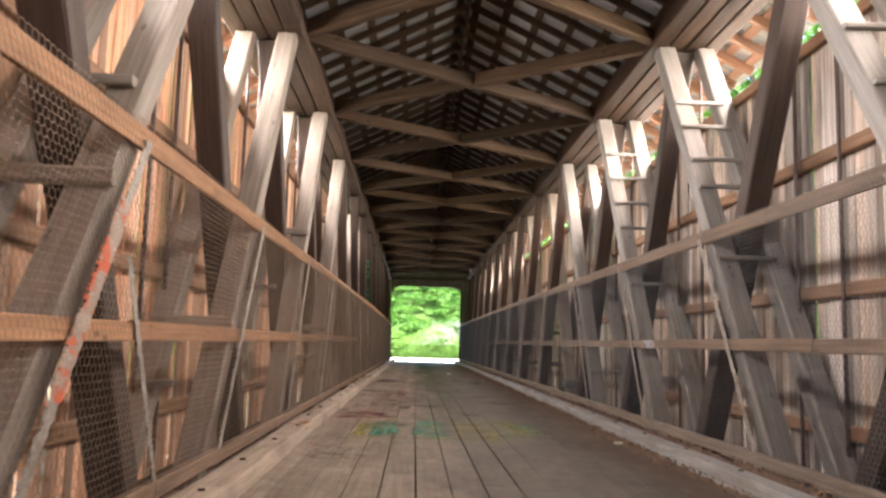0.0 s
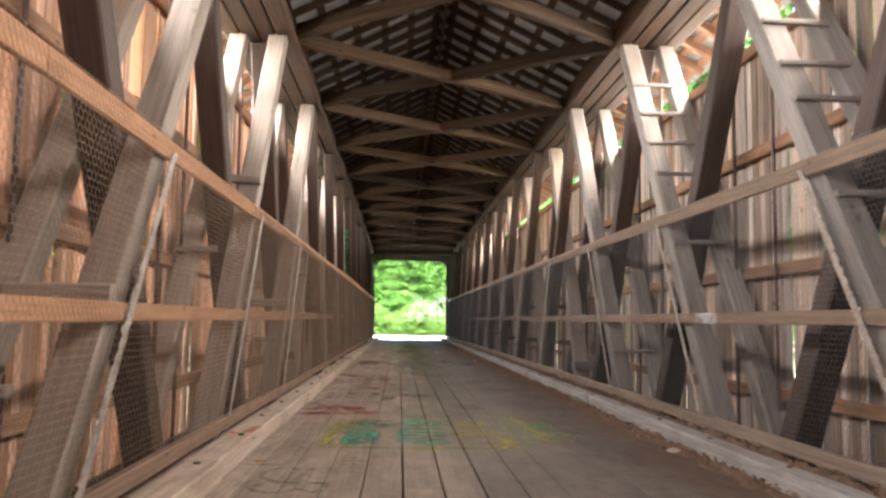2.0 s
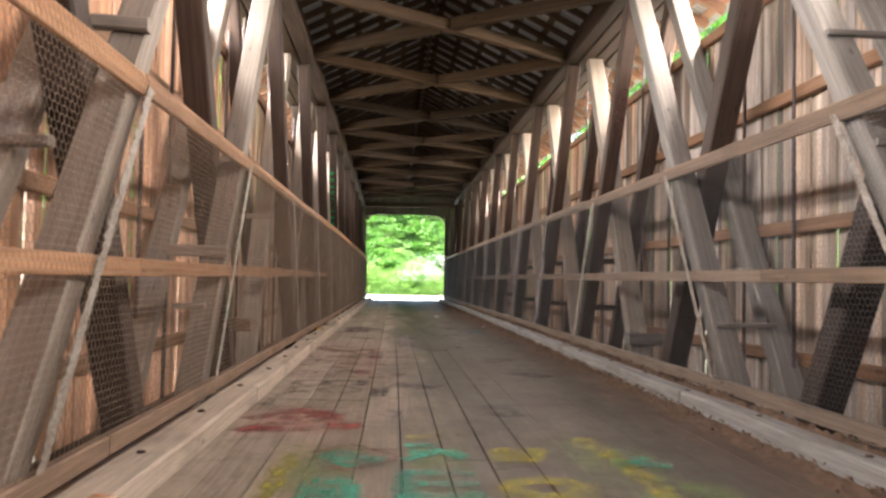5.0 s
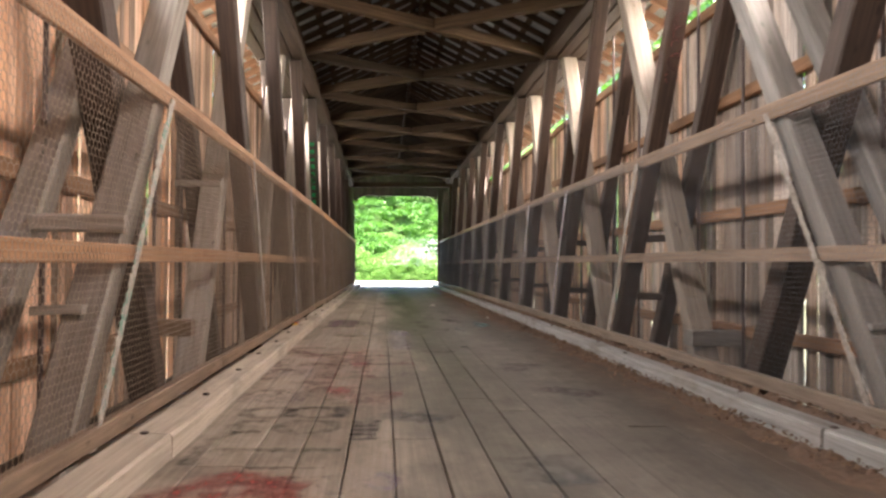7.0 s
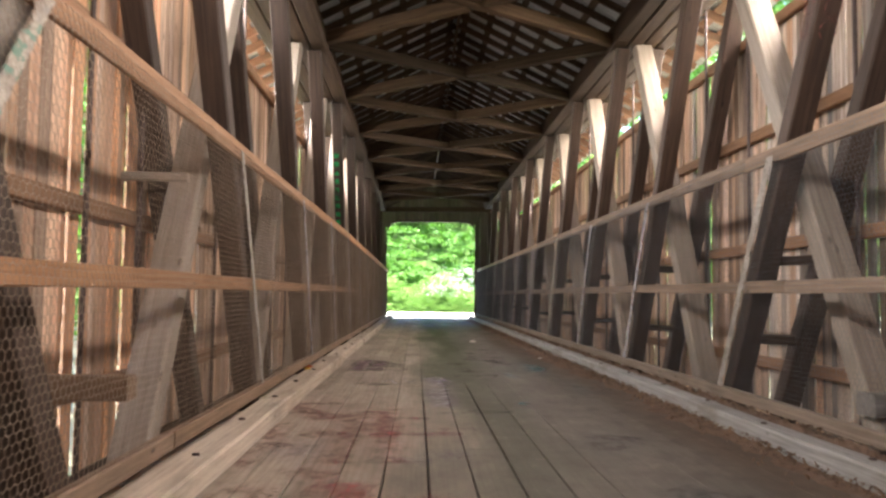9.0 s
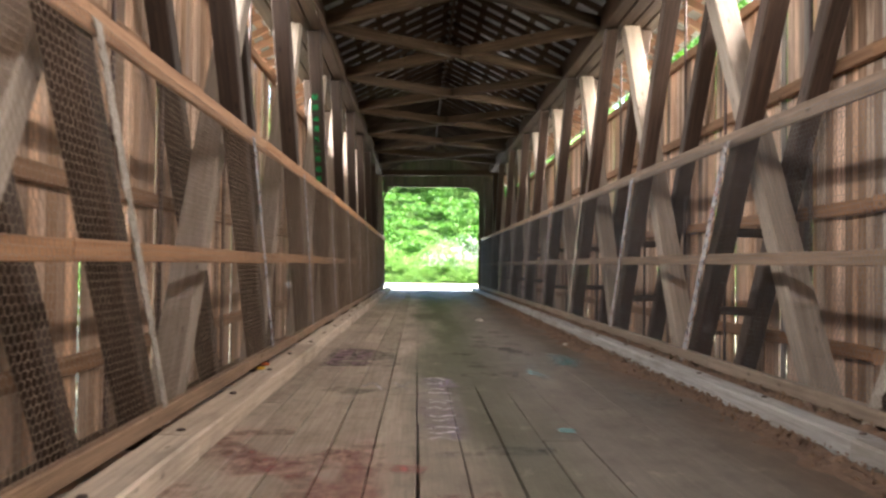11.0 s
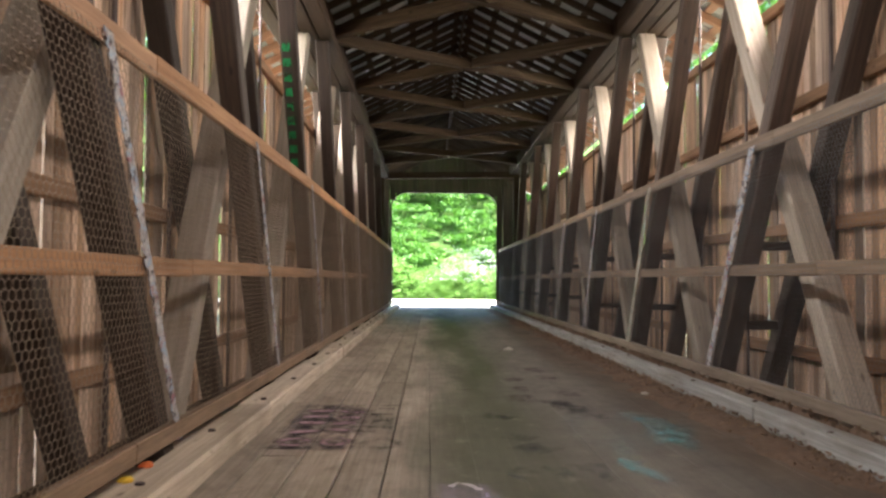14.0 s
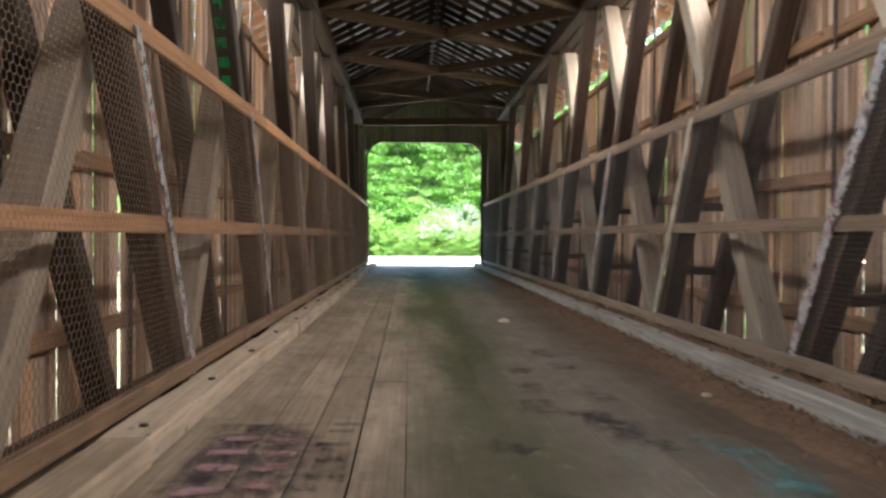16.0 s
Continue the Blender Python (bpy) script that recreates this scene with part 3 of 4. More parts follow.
def build_trusses():
    r = random.Random(31)
    for s in (-1, 1):
        tr = thing("truss", "weathered timber bridge truss of crossing double braces", "truss", "bridge trusses")
        zt, zb = CHORD[s], -0.32
        # chords: planks side by side
        for z, hgt, nm in ((zt + 0.13, 0.26, "top_chord"), (-0.24, 0.28, "bottom_chord")):
            for i in range(4):
                xc = s * (1.75 + 0.09 + i * 0.183)
                y = TRUSS_NEAR - 0.2 - i * 0.7
                while y < TRUSS_FAR:
                    a, b = max(y, TRUSS_NEAR - 0.2), min(y + 5.6, TRUSS_FAR + 0.25)
                    if b - a > 0.1:
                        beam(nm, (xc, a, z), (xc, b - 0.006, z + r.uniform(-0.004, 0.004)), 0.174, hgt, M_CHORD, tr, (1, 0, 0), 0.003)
                    y += 5.6

        def brace(name, xc, y_far, dy, wide, thick, mat, label=""):
            """A timber whose far edge stands at y_far at a height of 1.93 m; wide across the bridge."""
            yc = y_far - 0.5 * thick * math.hypot(1, dy)
            p0, p1 = (xc, yc + dy * (zb - 1.93), zb), (xc, yc + dy * (zt - 1.93), zt + 0.005)
            beam(name, p0, p1, thick, wide, mat, tr, (0, 1, 0), 0.006, label, rings=6, variant=r.randrange(3))

        def cross_slat(name, y, z, x0, x1, deep, high, mat):
            beam(name, (s * x0, y, z), (s * x1, y, z + r.uniform(-0.01, 0.01)), deep, high, mat, tr, (0, 1, 0), 0.003, rings=3)

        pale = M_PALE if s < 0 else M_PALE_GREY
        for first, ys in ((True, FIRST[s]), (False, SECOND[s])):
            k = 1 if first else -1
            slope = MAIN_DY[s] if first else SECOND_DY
            # wood tone follows the lean: upward faces pale, shaded undersides painted dark
            main, counter = (pale, M_DARK) if first else (M_DARK if s < 0 else M_DARK_LIT, M_PALE_LIT)
            for n, y_far in enumerate(ys):
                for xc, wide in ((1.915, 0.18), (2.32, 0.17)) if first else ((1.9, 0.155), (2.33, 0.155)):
                    brace("main_brace", s * xc, y_far, k * slope, wide, LEAF_T, main, "pale worn brace" if first else "dark brown brace, darkened for its shaded underside")
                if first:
                    brace("counter_brace", s * 2.125, y_far - 0.19, -0.53, 0.2, 0.19, counter, "dark brown counter brace, darkened for its shaded underside")
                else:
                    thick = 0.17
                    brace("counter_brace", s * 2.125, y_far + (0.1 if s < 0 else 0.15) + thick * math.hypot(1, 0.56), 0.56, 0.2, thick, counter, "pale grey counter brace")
                if not first:
                    # packing blocks between the two leaves
                    for z in (1.2, 0.6) if s > 0 else ():
                        z += r.uniform(-0.05, 0.05)
                        cross_slat("packing_block", y_far - 0.08 - slope * (z - 1.93), z, 1.99, 2.25, 0.12, 0.07, M_DARK_LIT)
                    continue
                # slats nailed across the upper faces of the two leaves
                near_face = y_far - LEAF_T * math.hypot(1, slope)
                if s > 0:
                    for z in RUNGS.get(n, (0.6,)):
                        cross_slat("rung", near_face + slope * (z - 1.93) - 0.022, z, 1.84, 2.3, 0.05, 0.035, pale)
                else:
                    for z, x0, x1, high in BLOCKS.get(n, ((0.55, 1.85, 2.3, 0.05), (2.55, 1.85, 2.3, 0.05))):
                        cross_slat("spacer_block", near_face + slope * (z - 1.93) - 0.03, z, x0, x1, 0.08, high, pale)
        if s < 0:
            cross_slat("spacer_block", 16.35, 1.55, 1.93, 2.3, 0.06, 0.05, pale)
            cross_slat("bearing_block", 15.75, 0.42, 2.0, 2.42, 0.14, 0.12, M_BOTTOM_BROWN)
        else:
            cross_slat("bearing_block", 16.3, 0.3, 1.98, 2.42, 0.2, 0.13, pale)
        for first, ys in ((True, FIRST[s]), (False, SECOND[s])):
            k = 1 if first else -1
            slope = MAIN_DY[s] if first else SECOND_DY
            # netting edges folded over and stapled down the far edge of each main brace
            for n, yc in enumerate(ys):
                seam = seam_mesh(s * 31 + n * 7 + (1 if first else 500), k * slope, rail_top(s, yc), s, 1.05 if s < 0 else 0.75 if first else 1.35)
                part("netting_edge", seam, tr, pose(0, yc - 0.02, 0), "frayed pale netting edge" if first else "frayed netting edge with red and white paint")
                seam.materials.append(M_SEAM_TEAL if (first and s < 0 and n == 0) or (not first and s > 0 and n == 3) else M_SEAM if first or n == 0 else M_SEAM_RED)
        if s < 0:
            seam = seam_mesh(77, MAIN_DY[s], 1.46, s, 1.7, 0.66, 0.006)
            part("sprayed_edge", seam, tr, pose(0, FIRST[s][3] - 0.02, 0), "netting edge sprayed with red paint")
            seam.materials.append(M_SEAM_SPRAY)
            seam = seam_mesh(901, -0.54, 1.25, s, 0.6)
            part("netting_edge", seam, tr, pose(0, 5.58, 0), "frayed pale netting edge")
            seam.materials.append(M_SEAM)
        # iron rods
        me = rod_mesh()
        for y0, step in (((7.84, 2.72), (8.32, 2.83)) if s < 0 else ((7.98, 2.7), (8.62, 2.8))):
            for j in range(-5, 11):
                part("rod", me, tr, pose(s * 2.36, y0 + step * j, 0, 0, 0, 0))


def seam_mesh(seed, dy, top, s, wide=1.0, low=0.12, lift=0.0):
    """A ragged narrow strip down a brace."""
    r = random.Random(seed)
    verts, faces = [], []
    n = 90
    for i in range(n + 1):
        z = low + (top - 0.02 - low) * i / n
        y = dy * (z - 1.93)
        a, b = wide * r.uniform(0.05, 0.082), r.uniform(0.004, 0.014)
        for yy, off in ((y - a, 0.0), (y + b, 0.0), (y + b, 0.004), (y - a, 0.004)):
            verts.append((s * (1.776 - lift - off), yy, z + r.uniform(-0.004, 0.004)))
    for i in range(n):
        for j in range(4):
            faces.append((i * 4 + j, i * 4 + (j + 1) % 4, i * 4 + 4 + (j + 1) % 4, i * 4 + 4 + j))
    me = bpy.data.meshes.new("netting_edge")
    me.from_pydata(verts, [], faces)
    return me


def rod_mesh():
    verts = []
    for z in (-0.3, 3.9):
        for i in range(8):
            verts.append((0.016 * math.cos(i * math.tau / 8), 0.016 * math.sin(i * math.tau / 8), z))
    faces = [(i, (i + 1) % 8, 8 + (i + 1) % 8, 8 + i) for i in range(8)]
    return mesh_of("rod", verts, faces, M_IRON)


# ---- siding ----
SLITS = {-1: [6.6, 9.76, 11.15, 11.83, 13.4, 14.76, 16.06, 16.22, 16.88, 19.32, 19.87, 20.88, 22.28, 22.8, 24.28],
         1: [17.33, 20.04, 20.55, 21.03, 21.52, 22.42, 23.89, 24.57]}


def build_siding():
    r = random.Random(14)
    for s, nm in ((-1, "wall_west"), (1, "wall_east")):
        wl = thing(nm, "vertical board siding with light through its gaps", "wall", kind="structure")
        y = Y_NEAR
        while y < Y_FAR:
            near = 4.0 < y < 31.0
            w = r.choice((0.07, 0.09, 0.1, 0.12)) if near else 0.3
            gap = r.choice((0.0015, 0.002, 0.003, 0.006))
            for c in SLITS[s]:
                if y + 0.03 < c <= y + w + 0.06:
                    w, gap = c - y, 0.03 if s < 0 else 0.022
            z1 = SIDING_TOP + r.uniform(-0.02, 0.01)
            x = s * (SIDE_X + 0.008 + r.choice((0, 0.004, 0.009, 0.016)))
            beam("board", (x, y + w / 2, -0.55), (x, y + w / 2, z1), round(w, 2), 0.015, M_SIDING_BROWN if y > (17 if s > 0 else 14) + 4 * r.random() else M_SIDING if s < 0 else M_SIDING_GREY, wl, (0, 1, 0), 0.0012, rings=3)
            if gap > 0.02 and s < 0 and y > 12:
                # a batten outside closes the upper part of a wide gap
                beam("board", (s * (SIDE_X + 0.045), y + w + 0.02, 2.1), (s * (SIDE_X + 0.045), y + w + 0.02, z1), 0.12, 0.015, M_SIDING_BROWN, wl, (0, 1, 0), 0.0012, rings=3)
            y += w + gap
        for z in (-0.3, 0.36, 1.36, 2.37, SIDING_TOP - 0.05):
            y = Y_NEAR
            while y < Y_FAR:
                b = min(y + 4.5, Y_FAR)
                beam("girt", (s * (SIDE_X - 0.03), y, z + r.uniform(-0.01, 0.01)), (s * (SIDE_X - 0.03), b - 0.005, z + r.uniform(-0.01, 0.01)), 0.1, 0.055, M_GIRT, wl, (0, 0, 1), 0.002)
                y = b


# ---- roof ----
def build_roof():
    rf = thing("ceiling", "open roof of rafters and laths under metal sheets", "roof", kind="structure")
    r = random.Random(8)
    slope = math.hypot(1, ROOF_SLOPE)

    def at(s, x, lift):
        return (s * x, RIDGE_Z - ROOF_SLOPE * x + lift)

    y = Y_NEAR - 0.3
    while y < Y_FAR + 0.4:
        for s in (-1, 1):
            x0, z0 = at(s, 0.03, -0.045)
            x1, z1 = at(s, EAVE_X, -0.045)
            dy = r.uniform(-0.02, 0.02)
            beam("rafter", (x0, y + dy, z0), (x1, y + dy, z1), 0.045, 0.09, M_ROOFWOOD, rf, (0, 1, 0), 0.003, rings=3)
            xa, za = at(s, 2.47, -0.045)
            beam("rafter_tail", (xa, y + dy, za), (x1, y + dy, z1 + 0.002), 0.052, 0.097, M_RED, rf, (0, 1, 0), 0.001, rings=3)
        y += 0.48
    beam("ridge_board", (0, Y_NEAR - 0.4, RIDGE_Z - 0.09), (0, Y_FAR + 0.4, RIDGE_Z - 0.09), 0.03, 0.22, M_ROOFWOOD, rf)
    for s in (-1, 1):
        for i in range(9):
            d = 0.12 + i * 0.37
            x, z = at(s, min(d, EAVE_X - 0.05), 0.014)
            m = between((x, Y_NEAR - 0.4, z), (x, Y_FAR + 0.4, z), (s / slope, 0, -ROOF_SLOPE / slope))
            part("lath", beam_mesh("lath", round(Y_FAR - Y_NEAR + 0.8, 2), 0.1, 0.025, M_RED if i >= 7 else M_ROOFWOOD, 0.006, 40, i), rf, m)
        # ribbed metal sheets
        verts, faces, n = [], [], 0
        wdt, prof = 0.75, []
        for k in range(5):
            prof += [(k * 0.15, 0), (k * 0.15 + 0.05, 0.0), (k * 0.15 + 0.065, 0.016), (k * 0.15 + 0.085, 0.016), (k * 0.15 + 0.1, 0.0)]
        prof.append((0.752, 0))
        for yy, hh in prof:
            for d in (0.0, EAVE_X + 0.08):
                for lift in (0.029, 0.0305):
                    verts.append((s * d, yy, -ROOF_SLOPE * d + lift + hh))
        for k in range(len(prof) - 1):
            b = 4 * k
            faces += [(b, b + 4, b + 6, b + 2), (b + 1, b + 3, b + 7, b + 5)]
        me = mesh_of("roof_sheet", verts, faces, M_TIN)
        y = Y_NEAR - 0.4
        while y < Y_FAR + 0.4:
            part("roof_sheet", me, rf, pose(0, y, RIDGE_Z))
            y += wdt


def build_lateral():
    """Crossing timbers between the top chords, panel by panel."""
    nodes = [-6.0 + 2.755 * k for k in range(17)]
    r = random.Random(2)
    for n in range(16):
        a, b = nodes[n], nodes[n + 1]
        xb = thing("lateral_brace", "crossed brown timbers between the top chords", "brace", "lateral braces under the roof")
        zl, zr = CHORD[-1] + 0.17, CHORD[1] + 0.1
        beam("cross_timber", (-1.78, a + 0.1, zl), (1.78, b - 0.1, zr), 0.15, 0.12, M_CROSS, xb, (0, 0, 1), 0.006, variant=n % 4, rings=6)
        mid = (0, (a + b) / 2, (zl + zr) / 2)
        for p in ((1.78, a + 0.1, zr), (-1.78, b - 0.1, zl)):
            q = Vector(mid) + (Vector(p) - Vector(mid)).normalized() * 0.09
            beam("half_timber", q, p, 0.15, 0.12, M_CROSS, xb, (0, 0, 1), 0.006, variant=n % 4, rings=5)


# ---- portals ----
def build_portal(y, inward, nm, tie_y):
    """Board wall with a round-cornered opening, posts, and a tie beam at the end of the trusses."""
    pw = thing(nm, "dark vertical board portal wall with a round-cornered opening", "wall", kind="structure")
    r = random.Random(17)
    x0, x1, top, rad = -1.88, 1.78, 3.93, 0.55
    x = -2.47
    while x < 2.47:
        w = 0.19
        c = x + w / 2
        if x0 < c < x1:
            d = max(0.0, x0 + rad - c, c - (x1 - rad))
            z0 = top - rad + math.sqrt(max(rad * rad - d * d, 0))
        else:
            z0 = -0.5
        z1 = RIDGE_Z - ROOF_SLOPE * abs(c) + 0.02
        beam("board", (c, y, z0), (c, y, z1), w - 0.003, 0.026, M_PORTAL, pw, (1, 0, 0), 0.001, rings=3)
        x += w
    # curved trim round the opening
    verts, faces, path = [], [], [(x0, -0.05)]
    for cx, a0 in ((x0 + rad, 180), (x1 - rad, 90)):
        path += [(cx + rad * math.cos(radians(a0 - k * 10)), top - rad + rad * math.sin(radians(a0 - k * 10))) for k in range(10)]
    path.append((x1, -0.05))
    cxm = (x0 + x1) / 2
    for px, pz in path:
        v = Vector((cxm - px, 1.7 - pz)).normalized()
        for k, yy in ((-0.02, -0.05), (0.05, -0.05), (0.05, 0.05), (-0.02, 0.05)):
            verts.append((px + (k if px < cxm else -k) if pz < top - rad else px + v.x * k, y + yy, pz if pz < top - rad else pz + v.y * k))
    for i in range(len(path) - 1):
        for j in range(4):
            faces.append((i * 4 + j, i * 4 + (j + 1) % 4, i * 4 + 4 + (j + 1) % 4, i * 4 + 4 + j))
    part("opening_trim", mesh_of("opening_trim", verts, faces, M_DARK), pw)
    for s in (-1, 1):
        beam("portal_post", (s * 2.02, y - inward * 0.14, -0.3), (s * 2.02, y - inward * 0.14, 4.1), 0.2, 0.2, M_PORTAL, pw, (1, 0, 0))
        beam("end_post", (s * 1.95, tie_y + inward * 0.12, -0.3), (s * 1.95, tie_y + inward * 0.12, CHORD[s]), 0.16, 0.18, M_CHORD, pw, (1, 0, 0))
    beam("tie_beam", (-2.3, tie_y + inward * 0.1, 3.92), (2.3, tie_y + inward * 0.1, 3.99), 0.15, 0.17, M_CHORD, pw, (0, 1, 0))


# ---- paint on the deck, litter ----
def paint_material(name, colour, cover, soft=True):
    """Worn paint: broken up where feet and tyres have rubbed it off."""
    m, nt, bsdf = nodes_of(name)
    v = coords(nt, (1, 0.6, 1), True, False)
    n = noisen(nt, v, 14.0, 5, 0.7)
    big = noisen(nt, v, 2.6, 3, 0.6)
    nt.links.new(mixn(nt, rampn(nt, big, 0.3, 0.7), tuple(0.7 * c for c in colour), colour), bsdf.inputs["Base Color"])
    bsdf.inputs["Roughness"].default_value = 0.75
    clear = nt.nodes.new("ShaderNodeBsdfTransparent")
    mix = nt.nodes.new("ShaderNodeMixShader")
    fac = rampn(nt, mathn(nt, "ADD", mathn(nt, "MULTIPLY", n, 0.6), mathn(nt, "MULTIPLY", big, 0.4)), 0.58 - 0.22 * cover, 0.86 - 0.22 * cover)
    fac = mathn(nt, "MULTIPLY", fac, min(0.95, 0.5 + cover * 0.4))
    if soft:
        spray = nt.nodes.new("ShaderNodeAttribute")
        spray.attribute_name = "spray"
        fac = mathn(nt, "MULTIPLY", fac, rampn(nt, mathn(nt, "ADD", spray.outputs["Fac"], mathn(nt, "MULTIPLY", n, 0.5)), 0.22, 1.0))
    nt.links.new(fac, mix.inputs[0])
    nt.links.new(clear.outputs[0], mix.inputs[1])
    nt.links.new(bsdf.outputs[0], mix.inputs[2])
    nt.links.new(mix.outputs[0], nt.nodes["Material Output"].inputs["Surface"])
    return m


P_TEAL = paint_material("teal_paint", (0.065, 0.35, 0.26), 1.05)
P_YELLOW = paint_material("yellow_paint", (0.46, 0.4, 0.05), 0.85)
P_WASH = paint_material("yellow_green_wash", (0.26, 0.34, 0.14), 0.7)
P_RED = paint_material("red_paint", (0.34, 0.07, 0.065), 0.9)
P_RUST = paint_material("faded_red_paint", (0.33, 0.105, 0.1), 0.8)
P_BLACK = paint_material("black_paint", (0.035, 0.034, 0.042), 0.82)
P_PURPLE = paint_material("dark_purple_paint", (0.08, 0.068, 0.088), 0.85)
P_PINK = paint_material("pink_paint", (0.42, 0.26, 0.31), 1.15)
P_WHITE = paint_material("white_paint", (0.62, 0.57, 0.58), 1.2)
P_LILAC = paint_material("lilac_paint", (0.36, 0.3, 0.44), 0.6)
P_GREY = paint_material("grey_paint", (0.09, 0.1, 0.11), 0.75)
P_CYAN = paint_material("cyan_paint", (0.17, 0.4, 0.44), 0.75)
P_CYAN_FAINT = paint_material("faint_cyan_paint", (0.17, 0.36, 0.4), 0.45)
P_ORANGE = paint_material("orange_paint", (0.8, 0.25, 0.06), 1.05)
P_ROSE = paint_material("rose_paint", (0.36, 0.12, 0.105), 1.2, soft=False)
P_CHALK = paint_material("chalk_white_paint", (0.56, 0.56, 0.62), 1.0, soft=False)
P_GREEN = paint_material("green_paint", (0.015, 0.3, 0.1), 1.6, soft=False)


def ribbon(points, width, r, z=0.006):
    """A hand-drawn flat stroke of paint through points (x, y)."""
    pts = []
    for (xa, ya), (xb, yb) in zip(points, points[1:]):
        n = max(2, int(math.hypot(xb - xa, yb - ya) / 0.06))
        pts += [(xa + (xb - xa) * i / n, ya + (yb - ya) * i / n) for i in range(n)]
    pts.append(points[-1])
    verts = []
    for i, (x, y) in enumerate(pts):
        xa, ya = pts[max(i - 1, 0)]
        xb, yb = pts[min(i + 1, len(pts) - 1)]
        d = math.hypot(xb - xa, yb - ya) or 1
        nx, ny = -(yb - ya) / d, (xb - xa) / d
        k = width / 2 * r.uniform(0.75, 1.2)
        verts += [(x + nx * k, y + ny * k, z), (x - nx * k, y - ny * k, z)]
    return verts, [(2 * i, 2 * i + 1, 2 * i + 3, 2 * i + 2) for i in range(len(pts) - 1)]


def spray_mesh(points, width, r, z):
    """A sprayed stroke: full in the middle, thinning out to its edges."""
    inner = ribbon(points, width, r, z)[0]
    verts, cover, quads = [], [], []
    for a, b in zip(inner[::2], inner[1::2]):
        a, b = Vector(a), Vector(b)
        out = (a - b) * 0.4
        verts += [a + out, a - out * 0.6, b + out * 0.6, b - out]
        cover += [0.0, 1.0, 1.0, 0.0]
    for i in range(len(verts) // 4 - 1):
        for j in range(3):
            quads.append((4 * i + j, 4 * i + j + 1, 4 * i + j + 5, 4 * i + j + 4))
    me = bpy.data.meshes.new("stroke")
    me.from_pydata(verts, [], quads)
    me.attributes.new("spray", "FLOAT", "POINT").data.foreach_set("value", cover)
    return me


def mark(label, strokes, mat, width, seed, name="graffiti", z=0.006):
    r = random.Random(seed)
    base = tagged(new(name), label, "graffiti", "paint marks on the deck")
    for k, st in enumerate(strokes):
        me = spray_mesh(st, width, r, z + 0.0008 * (k % 5))
        me.materials.append(mat)
        part("stroke", me, base)


def loop(cx, cy, rx, ry, n=14, a0=0.0, a1=math.tau):
    return [(cx + rx * math.cos(a0 + (a1 - a0) * i / n), cy + ry * math.sin(a0 + (a1 - a0) * i / n)) for i in range(n + 1)]


def bars(x0, x1, y0, y1, n, r, skew=0.0):
    """Short strokes across, as of writing that cannot be read."""
    out = []
    for i in range(n):
        y = y0 + (y1 - y0) * (i + 0.5) / n
        a, b = x0 + r.uniform(0, 0.25) * (x1 - x0), x1 - r.uniform(0, 0.25) * (x1 - x0)
        out.append([(a, y), (b, y + skew)])
    return out


